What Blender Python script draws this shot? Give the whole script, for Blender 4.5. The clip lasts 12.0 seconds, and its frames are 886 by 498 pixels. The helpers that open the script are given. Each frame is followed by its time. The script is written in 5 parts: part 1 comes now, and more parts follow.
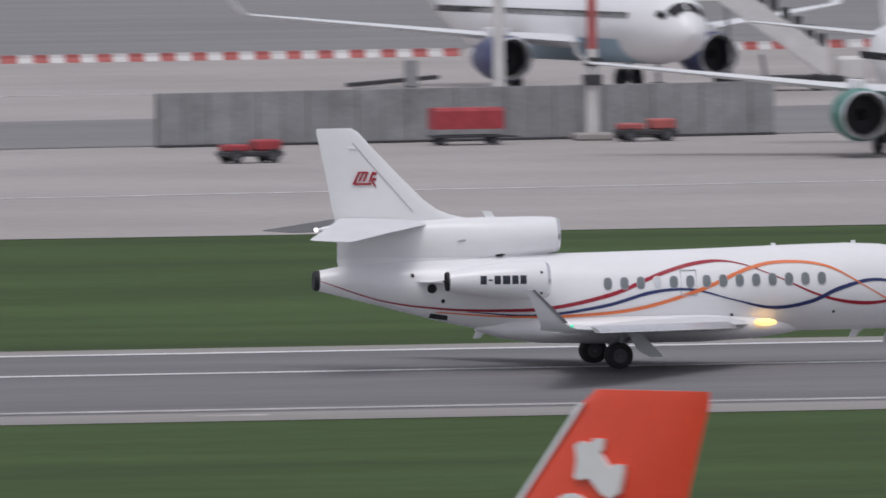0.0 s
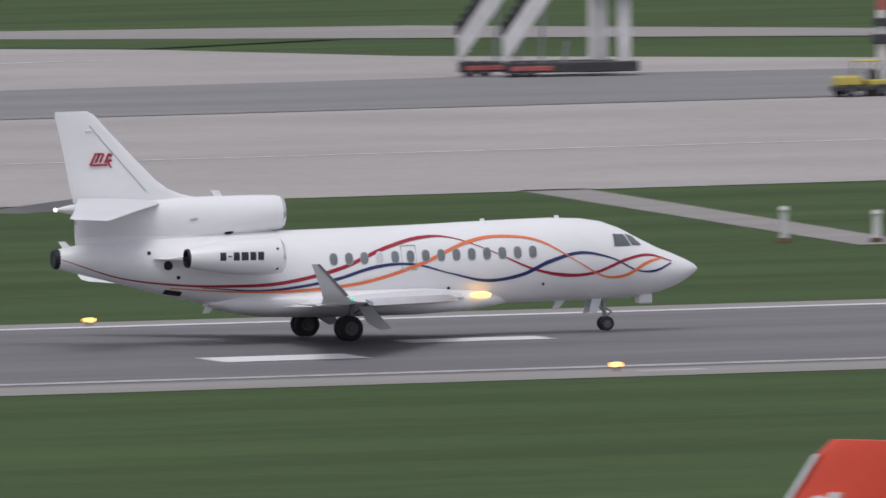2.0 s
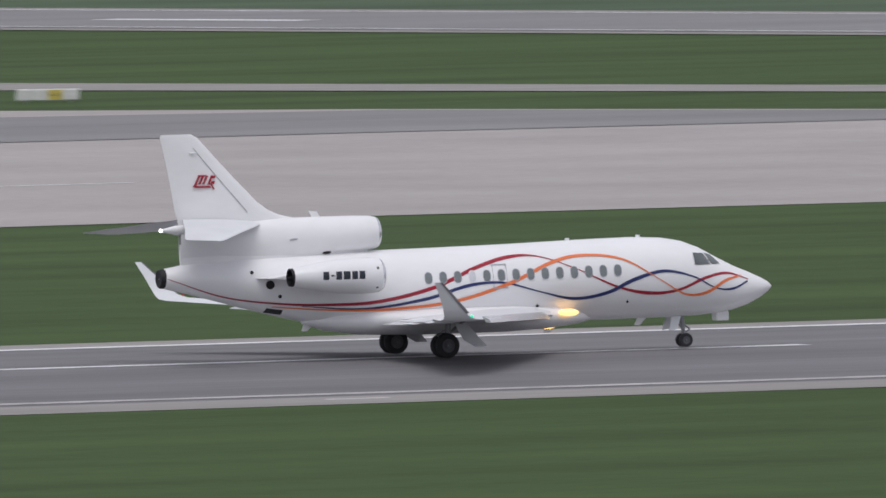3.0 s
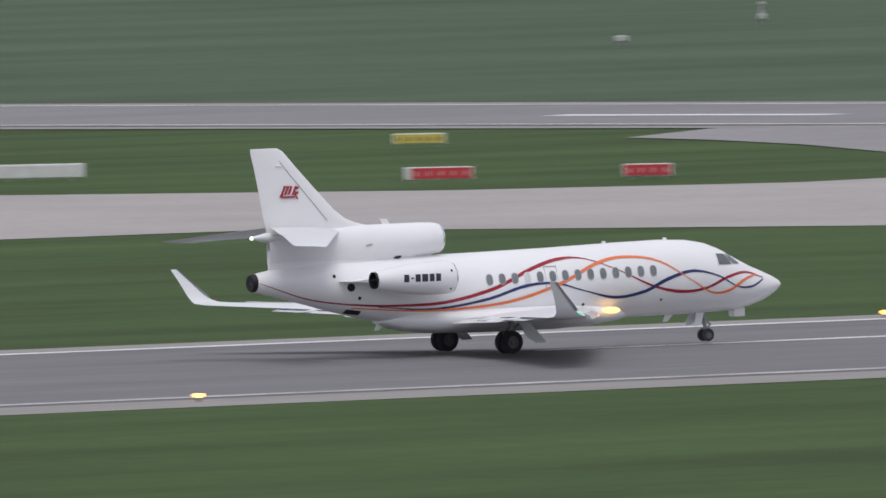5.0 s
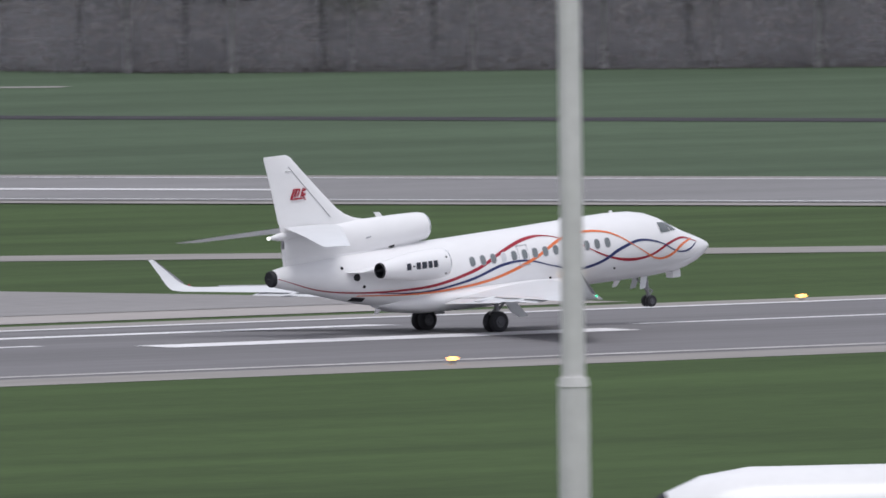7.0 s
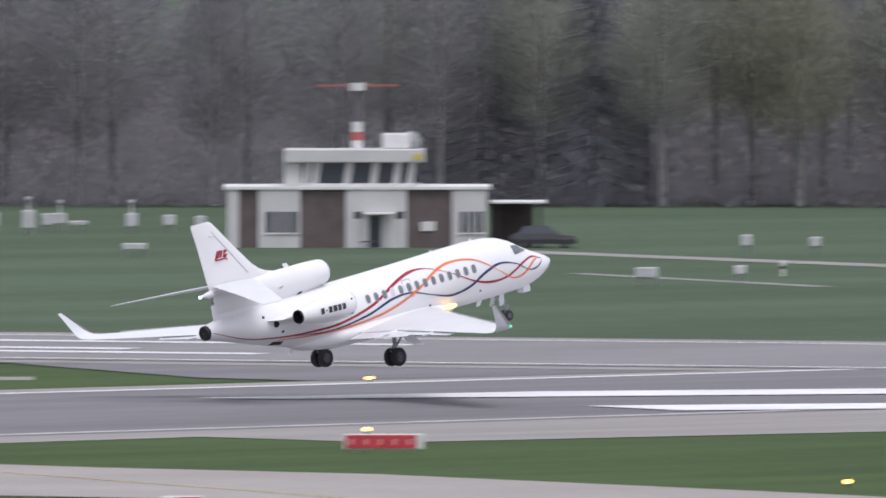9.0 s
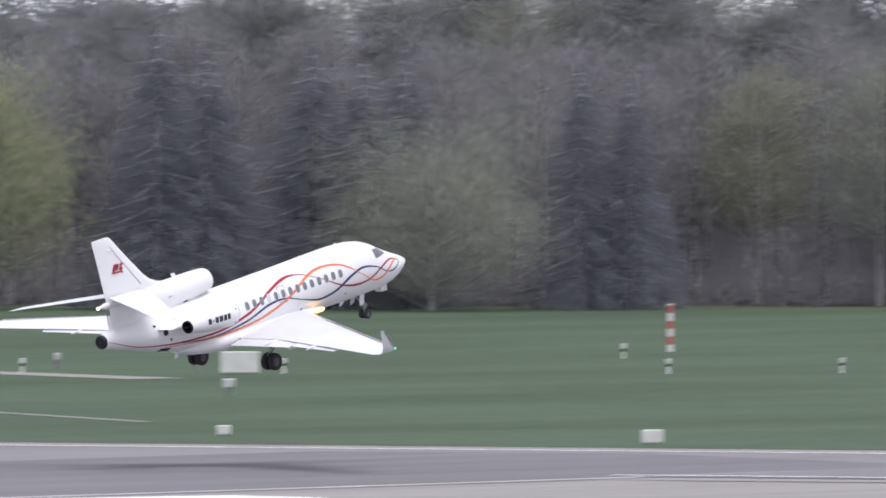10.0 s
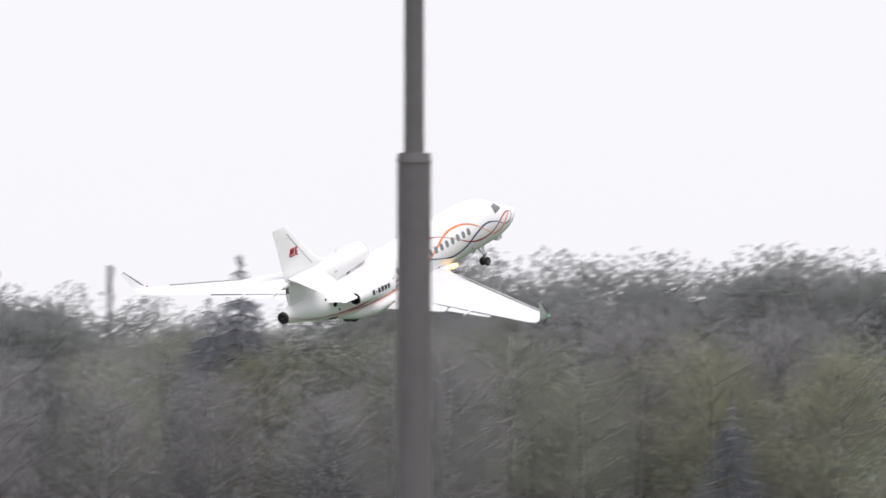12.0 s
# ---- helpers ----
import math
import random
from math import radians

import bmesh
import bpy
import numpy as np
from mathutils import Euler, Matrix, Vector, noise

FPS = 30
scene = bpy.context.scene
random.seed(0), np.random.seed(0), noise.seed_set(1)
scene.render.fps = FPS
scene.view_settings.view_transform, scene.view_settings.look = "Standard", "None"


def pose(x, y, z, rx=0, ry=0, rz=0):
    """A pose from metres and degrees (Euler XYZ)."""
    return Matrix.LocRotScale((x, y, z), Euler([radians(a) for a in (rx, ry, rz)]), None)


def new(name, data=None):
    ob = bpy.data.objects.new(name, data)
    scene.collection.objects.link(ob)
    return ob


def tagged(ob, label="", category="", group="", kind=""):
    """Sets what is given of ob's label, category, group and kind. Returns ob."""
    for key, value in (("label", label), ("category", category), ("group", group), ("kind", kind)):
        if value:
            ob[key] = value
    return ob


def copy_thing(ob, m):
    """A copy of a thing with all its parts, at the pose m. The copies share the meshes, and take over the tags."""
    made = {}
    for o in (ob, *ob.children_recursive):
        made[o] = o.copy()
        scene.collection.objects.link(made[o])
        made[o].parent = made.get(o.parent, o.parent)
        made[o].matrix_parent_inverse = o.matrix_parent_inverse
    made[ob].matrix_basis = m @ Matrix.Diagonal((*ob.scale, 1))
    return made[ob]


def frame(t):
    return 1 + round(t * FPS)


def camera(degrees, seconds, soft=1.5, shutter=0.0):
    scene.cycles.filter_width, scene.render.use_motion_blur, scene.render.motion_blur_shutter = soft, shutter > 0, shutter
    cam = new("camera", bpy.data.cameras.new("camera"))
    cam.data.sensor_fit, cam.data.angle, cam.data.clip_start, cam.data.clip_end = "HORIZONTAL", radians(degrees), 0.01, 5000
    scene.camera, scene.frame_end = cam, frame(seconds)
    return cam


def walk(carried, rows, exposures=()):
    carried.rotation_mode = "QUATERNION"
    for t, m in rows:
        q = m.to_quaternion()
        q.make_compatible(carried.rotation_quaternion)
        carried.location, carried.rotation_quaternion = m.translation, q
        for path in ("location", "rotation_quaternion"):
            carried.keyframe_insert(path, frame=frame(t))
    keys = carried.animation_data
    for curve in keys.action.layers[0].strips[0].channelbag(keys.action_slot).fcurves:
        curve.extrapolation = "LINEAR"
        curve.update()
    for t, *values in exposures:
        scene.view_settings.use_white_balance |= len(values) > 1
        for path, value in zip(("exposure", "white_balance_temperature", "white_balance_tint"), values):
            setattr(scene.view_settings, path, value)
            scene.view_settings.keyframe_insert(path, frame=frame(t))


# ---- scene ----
EYE = Vector((0.0, 0.0, 23.38))      # lens height above the airfield; the runway runs along +x at y = 560.6
RUNWAY_Y, CROWN = 560.6, 0.36

cam = camera(2.8385, 12.0, soft=1.6, shutter=0.2)
# seconds, tilt from straight down, turn, roll (degrees)
VIEW = [
    (0.0, 88.0673, -9.6863, -0.645), (0.5, 87.9928, -11.8075, -0.699), (1.0, 87.9991, -14.0075, -0.791),
    (1.5, 88.0378, -16.0007, -0.829), (2.0, 88.0492, -18.4827, -0.992), (2.5, 88.0935, -20.3267, -0.956),
    (4.5, 88.3203, -28.1781, -1.036), (5.0, 88.3066, -30.2645, -1.181), (5.5, 88.2813, -32.2744, -1.445),
    (6.0, 88.2768, -34.4674, -1.44), (6.5, 88.3402, -36.4263, -1.044), (8.5, 88.6785, -43.797, -0.188),
    (9.0, 88.8325, -45.9278, 0.0), (9.5, 88.9989, -47.6784, 0.0), (10.0, 89.1473, -49.5366, 0.0),
    (10.5, 89.361, -51.0069, 0.0), (11.0, 89.6633, -52.1906, 0.0), (11.5, 89.8588, -53.3136, 0.0),
    (12.0, 90.1684, -54.6706, 0.0)]
walk(cam, [(t, pose(*EYE, tilt, 0, turn) @ pose(0, 0, 0, 0, 0, roll)) for t, tilt, turn, roll in VIEW],
     exposures=[(0.0, -0.6, 6350, 12), (2.5, -0.53, 6350, 11.5), (6.5, -0.36, 6300, 11), (8.5, -0.16, 6250, 13), (10.0, 0.1, 6250, 14), (11.0, 0.29, 6350, 13.5), (12.0, 0.18, 6700, 10.5)])

# ---- light: a bright overcast day ----
world = bpy.data.worlds.new("overcast")
scene.world = world
world.use_nodes = True
wn, wl = world.node_tree.nodes, world.node_tree.links
wn.clear()
sky = wn.new("ShaderNodeTexSky")
sky.sky_type, sky.sun_disc = "NISHITA", False
sky.sun_elevation, sky.sun_rotation = radians(65), radians(200)
sky.dust_density, sky.air_density, sky.ozone_density = 4.0, 1.0, 1.0
veil = wn.new("ShaderNodeMix")
veil.data_type, veil.blend_type = "RGBA", "MIX"
veil.inputs["Factor"].default_value = 0.8
veil.inputs["B"].default_value = (10.1, 10.2, 11.0, 1)      # cloud cover
background, wout = wn.new("ShaderNodeBackground"), wn.new("ShaderNodeOutputWorld")
background.inputs["Strength"].default_value = 0.1
wl.new(sky.outputs["Color"], veil.inputs["A"])
wl.new(veil.outputs["Result"], background.inputs["Color"])
wl.new(background.outputs["Background"], wout.inputs["Surface"])
sun = new("sun", bpy.data.lights.new("sun", "SUN"))
sun.data.energy, sun.data.angle, sun.data.color = 1.7, radians(30), (1.0, 0.98, 0.95)
sun.matrix_world = pose(0, 0, 400, 25, 0, -20)


# ---- materials ----
def material(name, colour, rough=0.6, metal=0.0, vary=0.12, size=1.0, fine=0.1, bump=0.0, glow=0.0, island=0.0, streak=None, coat=0.0):
    """A surface with stains of the given size (metres) and a finer grain; island: spread of tone from piece to piece."""
    m = bpy.data.materials.new(name)
    m.use_nodes = True
    n, l = m.node_tree.nodes, m.node_tree.links
    b = n["Principled BSDF"]
    b.inputs["Roughness"].default_value, b.inputs["Metallic"].default_value = rough, metal
    b.inputs["Coat Weight"].default_value = coat
    b.inputs["Specular IOR Level"].default_value = 0.08 if rough > 0.8 else 0.4
    place = n.new("ShaderNodeNewGeometry")
    mapping = n.new("ShaderNodeMapping")
    l.new(place.outputs["Position"], mapping.inputs["Vector"])
    if streak:
        mapping.inputs["Scale"].default_value = streak
    tone = None
    for scale, amount, detail in ((1.0 / size, vary, 4.0), (1.0 / (size * fine), vary * 0.6, 3.0)):
        tex = n.new("ShaderNodeTexNoise")
        tex.inputs["Scale"].default_value, tex.inputs["Detail"].default_value = scale, detail
        l.new(mapping.outputs["Vector"], tex.inputs["Vector"])
        ramp = n.new("ShaderNodeMapRange")
        ramp.inputs["From Min"].default_value, ramp.inputs["From Max"].default_value = 0.3, 0.7
        ramp.inputs["To Min"].default_value, ramp.inputs["To Max"].default_value = 1 - amount, 1 + amount
        l.new(tex.outputs["Fac"], ramp.inputs["Value"])
        if tone:
            mul = n.new("ShaderNodeMath")
            mul.operation = "MULTIPLY"
            l.new(tone, mul.inputs[0])
            l.new(ramp.outputs["Result"], mul.inputs[1])
            tone = mul.outputs["Value"]
        else:
            tone = ramp.outputs["Result"]
        last = tex
    if island:
        spread = n.new("ShaderNodeMapRange")
        spread.inputs["To Min"].default_value, spread.inputs["To Max"].default_value = 1 - island, 1 + island
        l.new(place.outputs["Random Per Island"], spread.inputs["Value"])
        mul = n.new("ShaderNodeMath")
        mul.operation = "MULTIPLY"
        l.new(tone, mul.inputs[0])
        l.new(spread.outputs["Result"], mul.inputs[1])
        tone = mul.outputs["Value"]
    scale = n.new("ShaderNodeVectorMath")
    scale.operation = "SCALE"
    scale.inputs[0].default_value = colour
    l.new(tone, scale.inputs["Scale"])
    l.new(scale.outputs["Vector"], b.inputs["Base Color"])
    if bump:
        relief = n.new("ShaderNodeBump")
        relief.inputs["Strength"].default_value, relief.inputs["Distance"].default_value = 0.6, bump
        l.new(last.outputs["Fac"], relief.inputs["Height"])
        l.new(relief.outputs["Normal"], b.inputs["Normal"])
    if glow:
        b.inputs["Emission Color"].default_value, b.inputs["Emission Strength"].default_value = (*colour, 1), glow
    return m


GRASS = material("mown grass", (0.055, 0.088, 0.032), 0.9, vary=0.22, size=14, fine=0.04, streak=(0.35, 1.6, 1))
ASPHALT = material("runway asphalt", (0.185, 0.18, 0.188), 0.85, vary=0.12, size=9, fine=0.06, streak=(0.12, 1.5, 1))
OLD_ASPHALT = material("old grey asphalt", (0.23, 0.225, 0.23), 0.85, vary=0.1, size=12, fine=0.05, streak=(0.3, 1.2, 1))
SHOULDER = material("pale shoulder asphalt", (0.29, 0.275, 0.265), 0.88, vary=0.1, size=6, fine=0.08, streak=(0.2, 1.5, 1))
CONCRETE = material("apron concrete", (0.37, 0.345, 0.335), 0.85, vary=0.09, size=20, fine=0.05)
TAXI = material("taxiway concrete", (0.33, 0.305, 0.29), 0.85, vary=0.1, size=15, fine=0.05)
LINE = material("white marking paint", (0.72, 0.71, 0.73), 0.7, vary=0.1, size=3, fine=0.1)
WORN = material("worn white paint", (0.42, 0.40, 0.40), 0.75, vary=0.25, size=4, fine=0.1)
YELLOW_LINE = material("yellow marking paint", (0.55, 0.43, 0.12), 0.7, vary=0.15, size=3)
# far grass: paler, bluer green with the distance haze mixed into the colour
MEADOW = material("far grass paled for haze", (0.076, 0.108, 0.068), 0.95, vary=0.16, size=30, fine=0.05, streak=(0.5, 1.4, 1))
TILLED = material("dark tilled soil", (0.055, 0.052, 0.06), 0.95, vary=0.2, size=4, fine=0.1)
LITTER = material("dark leaf litter", (0.075, 0.068, 0.066), 0.95, vary=0.25, size=5, fine=0.1)
LINK = material("worn link asphalt", (0.272, 0.262, 0.264), 0.85, vary=0.11, size=14, fine=0.05, streak=(0.6, 0.6, 1))
SOIL = material("bare soil", (0.13, 0.085, 0.055), 0.95, vary=0.25, size=2, fine=0.1)


# ---- mesh helpers ----
def mesh(name, bm, mat, smooth=0.0):
    bmesh.ops.recalc_face_normals(bm, faces=bm.faces)
    data = bpy.data.meshes.new(name)
    bm.to_mesh(data)
    bm.free()
    for one in mat if isinstance(mat, (list, tuple)) else (mat,):
        data.materials.append(one)
    if smooth:
        data.shade_smooth()
        data.set_sharp_from_angle(angle=radians(smooth))
    return data


def part(name, bm, mat, parent, label="", smooth=0.0, at=None):
    ob = new(name, mesh(name, bm, mat, smooth))
    ob.parent = parent
    if at is not None:
        ob.matrix_basis = at
    return tagged(ob, label)


def thing(name, label, category, group="", kind="", at=None):
    ob = new(name)
    if at is not None:
        ob.matrix_basis = at
    return tagged(ob, label, category, group, kind)


def solid(name, bm, mat, label, category="", group="", kind="", smooth=0.0, at=None):
    ob = new(name, mesh(name, bm, mat, smooth))
    if at is not None:
        ob.matrix_basis = at
    return tagged(ob, label, category, group, kind)


def add_box(bm, x0, x1, y0, y1, z0, z1, bevel=0.0, m=None):
    made = bmesh.ops.create_cube(bm, size=1, matrix=Matrix.Translation(((x0 + x1) / 2, (y0 + y1) / 2, (z0 + z1) / 2)) @ Matrix.Diagonal((x1 - x0, y1 - y0, z1 - z0, 1)))
    verts = made["verts"]
    if bevel:
        edges = list({e for v in verts for e in v.link_edges})
        out = bmesh.ops.bevel(bm, geom=edges, offset=bevel, segments=1, affect="EDGES", profile=0.5)
        verts = list({v for f in out["faces"] for v in f.verts} | {v for v in verts if v.is_valid})
    if m is not None:
        bmesh.ops.transform(bm, matrix=m, verts=[v for v in verts if v.is_valid])
    return bm


def box(x0, x1, y0, y1, z0, z1, bevel=0.0):
    return add_box(bmesh.new(), x0, x1, y0, y1, z0, z1, bevel)


def add_tube(bm, a, b, r0, r1=None, sides=12, caps=True):
    a, b = Vector(a), Vector(b)
    turn = (b - a).to_track_quat("Z", "Y").to_matrix().to_4x4()
    bmesh.ops.create_cone(bm, cap_ends=caps, segments=sides, radius1=r0, radius2=r0 if r1 is None else r1, depth=(b - a).length,
                          matrix=Matrix.Translation((a + b) / 2) @ turn)
    return bm


def tube(a, b, r0, r1=None, sides=12):
    return add_tube(bmesh.new(), a, b, r0, r1, sides)


def loft(bm, rings, caps=True, closed=True):
    """Skin a row of rings of equal length."""
    rows = [[bm.verts.new(p) for p in ring] for ring in rings]
    k = len(rows[0])
    for a, b in zip(rows, rows[1:]):
        for i in range(k if closed else k - 1):
            bm.faces.new((a[i], a[(i + 1) % k], b[(i + 1) % k], b[i]))
    if caps and closed:
        bm.faces.new(rows[0])
        bm.faces.new(rows[-1][::-1])
    return bm


def lathe(bm, profile, m=None, sides=24):
    """Turn (x, r) pairs round the x axis; m places it."""
    rings = [[Vector((x, r * math.cos(2 * math.pi * i / sides), r * math.sin(2 * math.pi * i / sides))) for i in range(sides)] for x, r in profile]
    if m is not None:
        rings = [[m @ p for p in ring] for ring in rings]
    return loft(bm, rings, caps=False)


def spline(points, steps=8):
    """A smooth curve through 2-D control points."""
    out, p = [], [Vector(q) for q in points]
    p = [2 * p[0] - p[1]] + p + [2 * p[-1] - p[-2]]
    for a, b, c, d in zip(p, p[1:], p[2:], p[3:]):
        for i in range(steps):
            t = i / steps
            out.append(0.5 * ((2 * b) + (c - a) * t + (2 * a - 5 * b + 4 * c - d) * t * t + (3 * b - a - 3 * c + d) * t ** 3))
    return out + [p[-2]]


def sheet(name, corners, z, mat, label, category="pavement", parent=None, fine=0):
    """A flat polygon of paving or paint; fine: curve its outline."""
    bm = bmesh.new()
    if fine:
        corners = spline(list(corners) + [corners[0]], fine)[:-1]
    f = bm.faces.new([bm.verts.new((x, y, z)) for x, y in corners])
    f.normal_update()
    bmesh.ops.triangulate(bm, faces=[f], ngon_method="EAR_CLIP")
    if parent:
        return part(name, bm, mat, parent, label)
    return solid(name, bm, mat, label, category, kind="structure")


def strip(bm, a, b, width, z, z2=None):
    """A painted band from a to b."""
    a, b = Vector(a), Vector(b)
    side = Vector((a.y - b.y, b.x - a.x)).normalized() * width / 2
    bm.faces.new([bm.verts.new((p.x, p.y, z)) for p in (a - side, b - side, b + side, a + side)])
    return bm


# ---- ground, runways, taxiways ----
bm = bmesh.new()
bmesh.ops.create_grid(bm, x_segments=8, y_segments=8, size=4500)
solid("ground", bm, GRASS, "flat mown airfield grass with faint mowing bands", "grass", kind="structure")

apron = sheet("apron", [(-400, 697), (138, 702), (200, 712), (287, 719), (407, 717), (427, 691), (432, 663), (438, 592), (476, 592), (467, 645),
                        (478, 708), (481, 768), (474, 763), (463.8, 759.8), (448.2, 767.0), (432.7, 785.4), (430.1, 801.7), (416.7, 826.3), (392, 852), (360, 897), (336, 922), (317, 954), (311.3, 984), (288, 1046),
                        (230, 1034), (150, 1012), (-400, 990)], 0.03, CONCRETE, "pale jointed concrete apron and taxiway")
sheet("apron_far", [(-400, 990.2), (150, 1012.2), (230, 1034.2), (288, 1046.2), (300, 1100), (240, 1330), (-400, 1330)], 0.03, OLD_ASPHALT,
      "grey asphalt apron behind the barriers")
sheet("taxi_band", [(-400, 800), (120, 828), (210, 842), (340, 850), (392, 848), (360, 893), (310, 905), (223, 893), (127, 876), (-400, 845)], 0.06,
      OLD_ASPHALT, "dark grey asphalt taxi lane across the concrete apron")
sheet("fillet", [(524, 866), (508.5, 851), (507.8, 840.7), (504.5, 826), (498, 807), (492, 791.5), (487, 780), (482.8, 771), (478.5, 765), (464, 742), (446, 716), (430, 689), (434, 663), (440, 600), (475, 600), (467, 645), (477, 703), (484, 708), (498, 732), (512, 757),
                 (524, 783), (529.4, 800), (535, 813), (545, 817)], 0.05, LINK, "grey asphalt link between taxiway and crossing runway")
sheet("island", [(378, 756), (400, 764), (412, 774), (406, 790), (402, 800), (385, 790)], 0.07, GRASS, "small grass island between taxiways", "grass")
sheet("service_road", [(240, 1075), (290, 1054), (342, 1029), (360, 991), (379, 957), (430, 870), (421, 862), (372, 942), (352.7, 973.6), (330, 997.7), (296, 1040)], 0.05, SHOULDER, "narrow pale service road through the grass")
sheet("grass_wedge", [(240, 1046), (280, 1041), (311, 985), (328, 998), (305, 1028), (285, 1045)], 0.07, GRASS, "grass strip beside the service road", "grass")
sheet("perimeter_road", [(484, 708), (494, 683), (515, 664), (555, 632), (592, 608), (596, 604), (592, 600), (548, 624), (510, 656), (488, 676), (477, 703)], 0.03, SHOULDER, "narrow pale road through the grass")
sheet("near_taxiway", [(466, 541), (508, 541), (507, 529), (505, 517), (505, 508), (507, 494.5), (502, 464), (492, 430), (1200, 430), (1200, 395), (-400, 395), (-400, 433), (330, 433), (470, 440), (482, 478), (471, 514)],
      0.03, TAXI, "pale concrete taxiway leaving the runway")
sheet("footpath", [(243, 717), (246, 717), (234, 642), (231.3, 642)], 0.03, SHOULDER, "worn pale path across the grass")
bm = bmesh.new()
strip(bm, (484, 470), (500, 512), 0.2, 0.045)
guide = spline([(502.3, 769), (492, 752), (481.8, 735), (474, 723), (468.2, 712.7), (463.5, 703), (461.4, 696)], 4)
for a, b in zip(guide, guide[1:]):
    strip(bm, a, b, 0.22, 0.065)
tagged(solid("taxi_line", bm, YELLOW_LINE, "faded yellow taxiway guide line"), category="marking", kind="structure")

bm = bmesh.new()
for route in ([(60, 752), (109.6, 754), (129.8, 757), (148.9, 759), (171.3, 765), (192.7, 769), (225.5, 772), (300, 776)], [(90, 926), (134.8, 926.5), (160.4, 928), (224, 944), (246.4, 948), (286.8, 957.6), (301.9, 961.7)]):
    for a, b in zip(route, route[1:]):
        strip(bm, a, b, 0.7, 0.045)
tagged(solid("apron_line", bm, LINE, "worn white lane line on the apron"), category="marking", kind="structure")

runway = thing("runway", "grey asphalt runway with white markings and pale shoulders", "runway", kind="structure")
bm = bmesh.new()
prof = [(533.5, 0.02), (538.6, 0.05), (RUNWAY_Y, CROWN), (585.0, 0.05), (589.5, 0.02)]
for (y0, z0), (y1, z1), slot in zip(prof, prof[1:], (1, 0, 0, 1)):
    face = bm.faces.new([bm.verts.new(p) for p in ((-400, y0, z0), (672, y0, z0), (672, y1, z1), (-400, y1, z1))])
    face.material_index = slot
part("runway_surface", bm, [ASPHALT, SHOULDER], runway)


def on_runway(y):
    return CROWN - abs(y - RUNWAY_Y) * (CROWN - 0.05) / (22.0 if y < RUNWAY_Y else 24.4) + 0.015


def runway_mark(name, x0, x1, y0, y1, mat=None):
    bm = bmesh.new()
    bm.faces.new([bm.verts.new(p) for p in ((x0, y0, on_runway(y0)), (x1, y0, on_runway(y0)), (x1, y1, on_runway(y1)), (x0, y1, on_runway(y1)))])
    return part(name, bm, mat or LINE, runway)


runway_mark("edge_line", -400, 660, 539.6, 540.5, WORN)
runway_mark("edge_line", -400, 660, 583.2, 584.7)
for x0 in (-60, 0, 62, 211, 331, 391, 451, 511):
    runway_mark("centre_dash", x0, x0 + (51 if x0 == 62 else 30), RUNWAY_Y - 0.45, RUNWAY_Y + 0.45)
for k in range(12):      # threshold bars
    y = 542.6 + k * 3.45 + (0.9 if k > 5 else 0)
    runway_mark("threshold_bar", 133.5, 164.5, y, y + 1.75)
for y0, y1, slant in ((542.6, 551.8, 0), (551.8, 561, 0.0), (561, 570, 0), (570, 579, 0)):
    bm = bmesh.new()      # slanting band before the threshold
    ya, yb = y0, y1
    xa, xb = 126.5 - abs(ya - 561) * 0.03, 126.5 - abs(yb - 561) * 0.03
    bm.faces.new([bm.verts.new(p) for p in ((xa - 1.2, ya, on_runway(ya)), (xa + 1.2, ya, on_runway(ya)), (xb + 1.2, yb, on_runway(yb)), (xb - 1.2, yb, on_runway(yb)))])
    part("threshold_band", bm, LINE, runway)
runway_mark("centre_dash", 262, 296.8, 563.6, 564.5)
for x0, x1, y, half in ((262, 296, 549.1, 2.3), (262, 295, 569.5, 1.5), (424, 447.5, 557, 1.2), (424, 447.5, 572.5, 1.2)):
    runway_mark("touchdown_bar", x0, x1, y - half, y + half)
# the runway's far end swings a little towards the terrace, with wide aiming bars
sheet("runway_fan", [(536, 533.6), (536, 522), (591, 512), (672, 497), (672, 533.6)], 0.03, SHOULDER, "pale asphalt shoulder at the runway's far end", parent=runway)
for (xa, ya), (xb, yb), half in (((575.1, 545.0), (612.2, 531.8), 3.0), ((569.3, 563.8), (602.6, 551.4), 3.0)):
    bm = bmesh.new()
    rows = []
    for i in range(13):
        x, y = xa + (xb - xa) * i / 12, ya + (yb - ya) * i / 12
        rows.append([(x, v, max(0.06, on_runway(v)) + 0.03) for v in (y - half + half * k / 6 for k in range(13))])
    part("aiming_bar", loft(bm, rows, closed=False), LINE, runway)
runway_mark("designator", 176, 181, 549, 552)
runway_mark("designator", 185, 190, 557, 559)
for x0 in (84, 110, 186, 214, 240):
    runway_mark("side_dash", x0, x0 + 2.2, 536.3, 537.3, WORN)

sheet("runway_junction", [(600, 588.5), (626, 588.5), (626, 600), (612, 622), (600, 597)], 0.045, ASPHALT, "grey asphalt where the two runways meet", parent=runway)
# the crossing runway and the meadow behind it
CROSS_N, CROSS_U = Vector((0.937, 0.349)), Vector((-0.349, 0.937))


def cross(n, u):
    return CROSS_N * n + CROSS_U * u


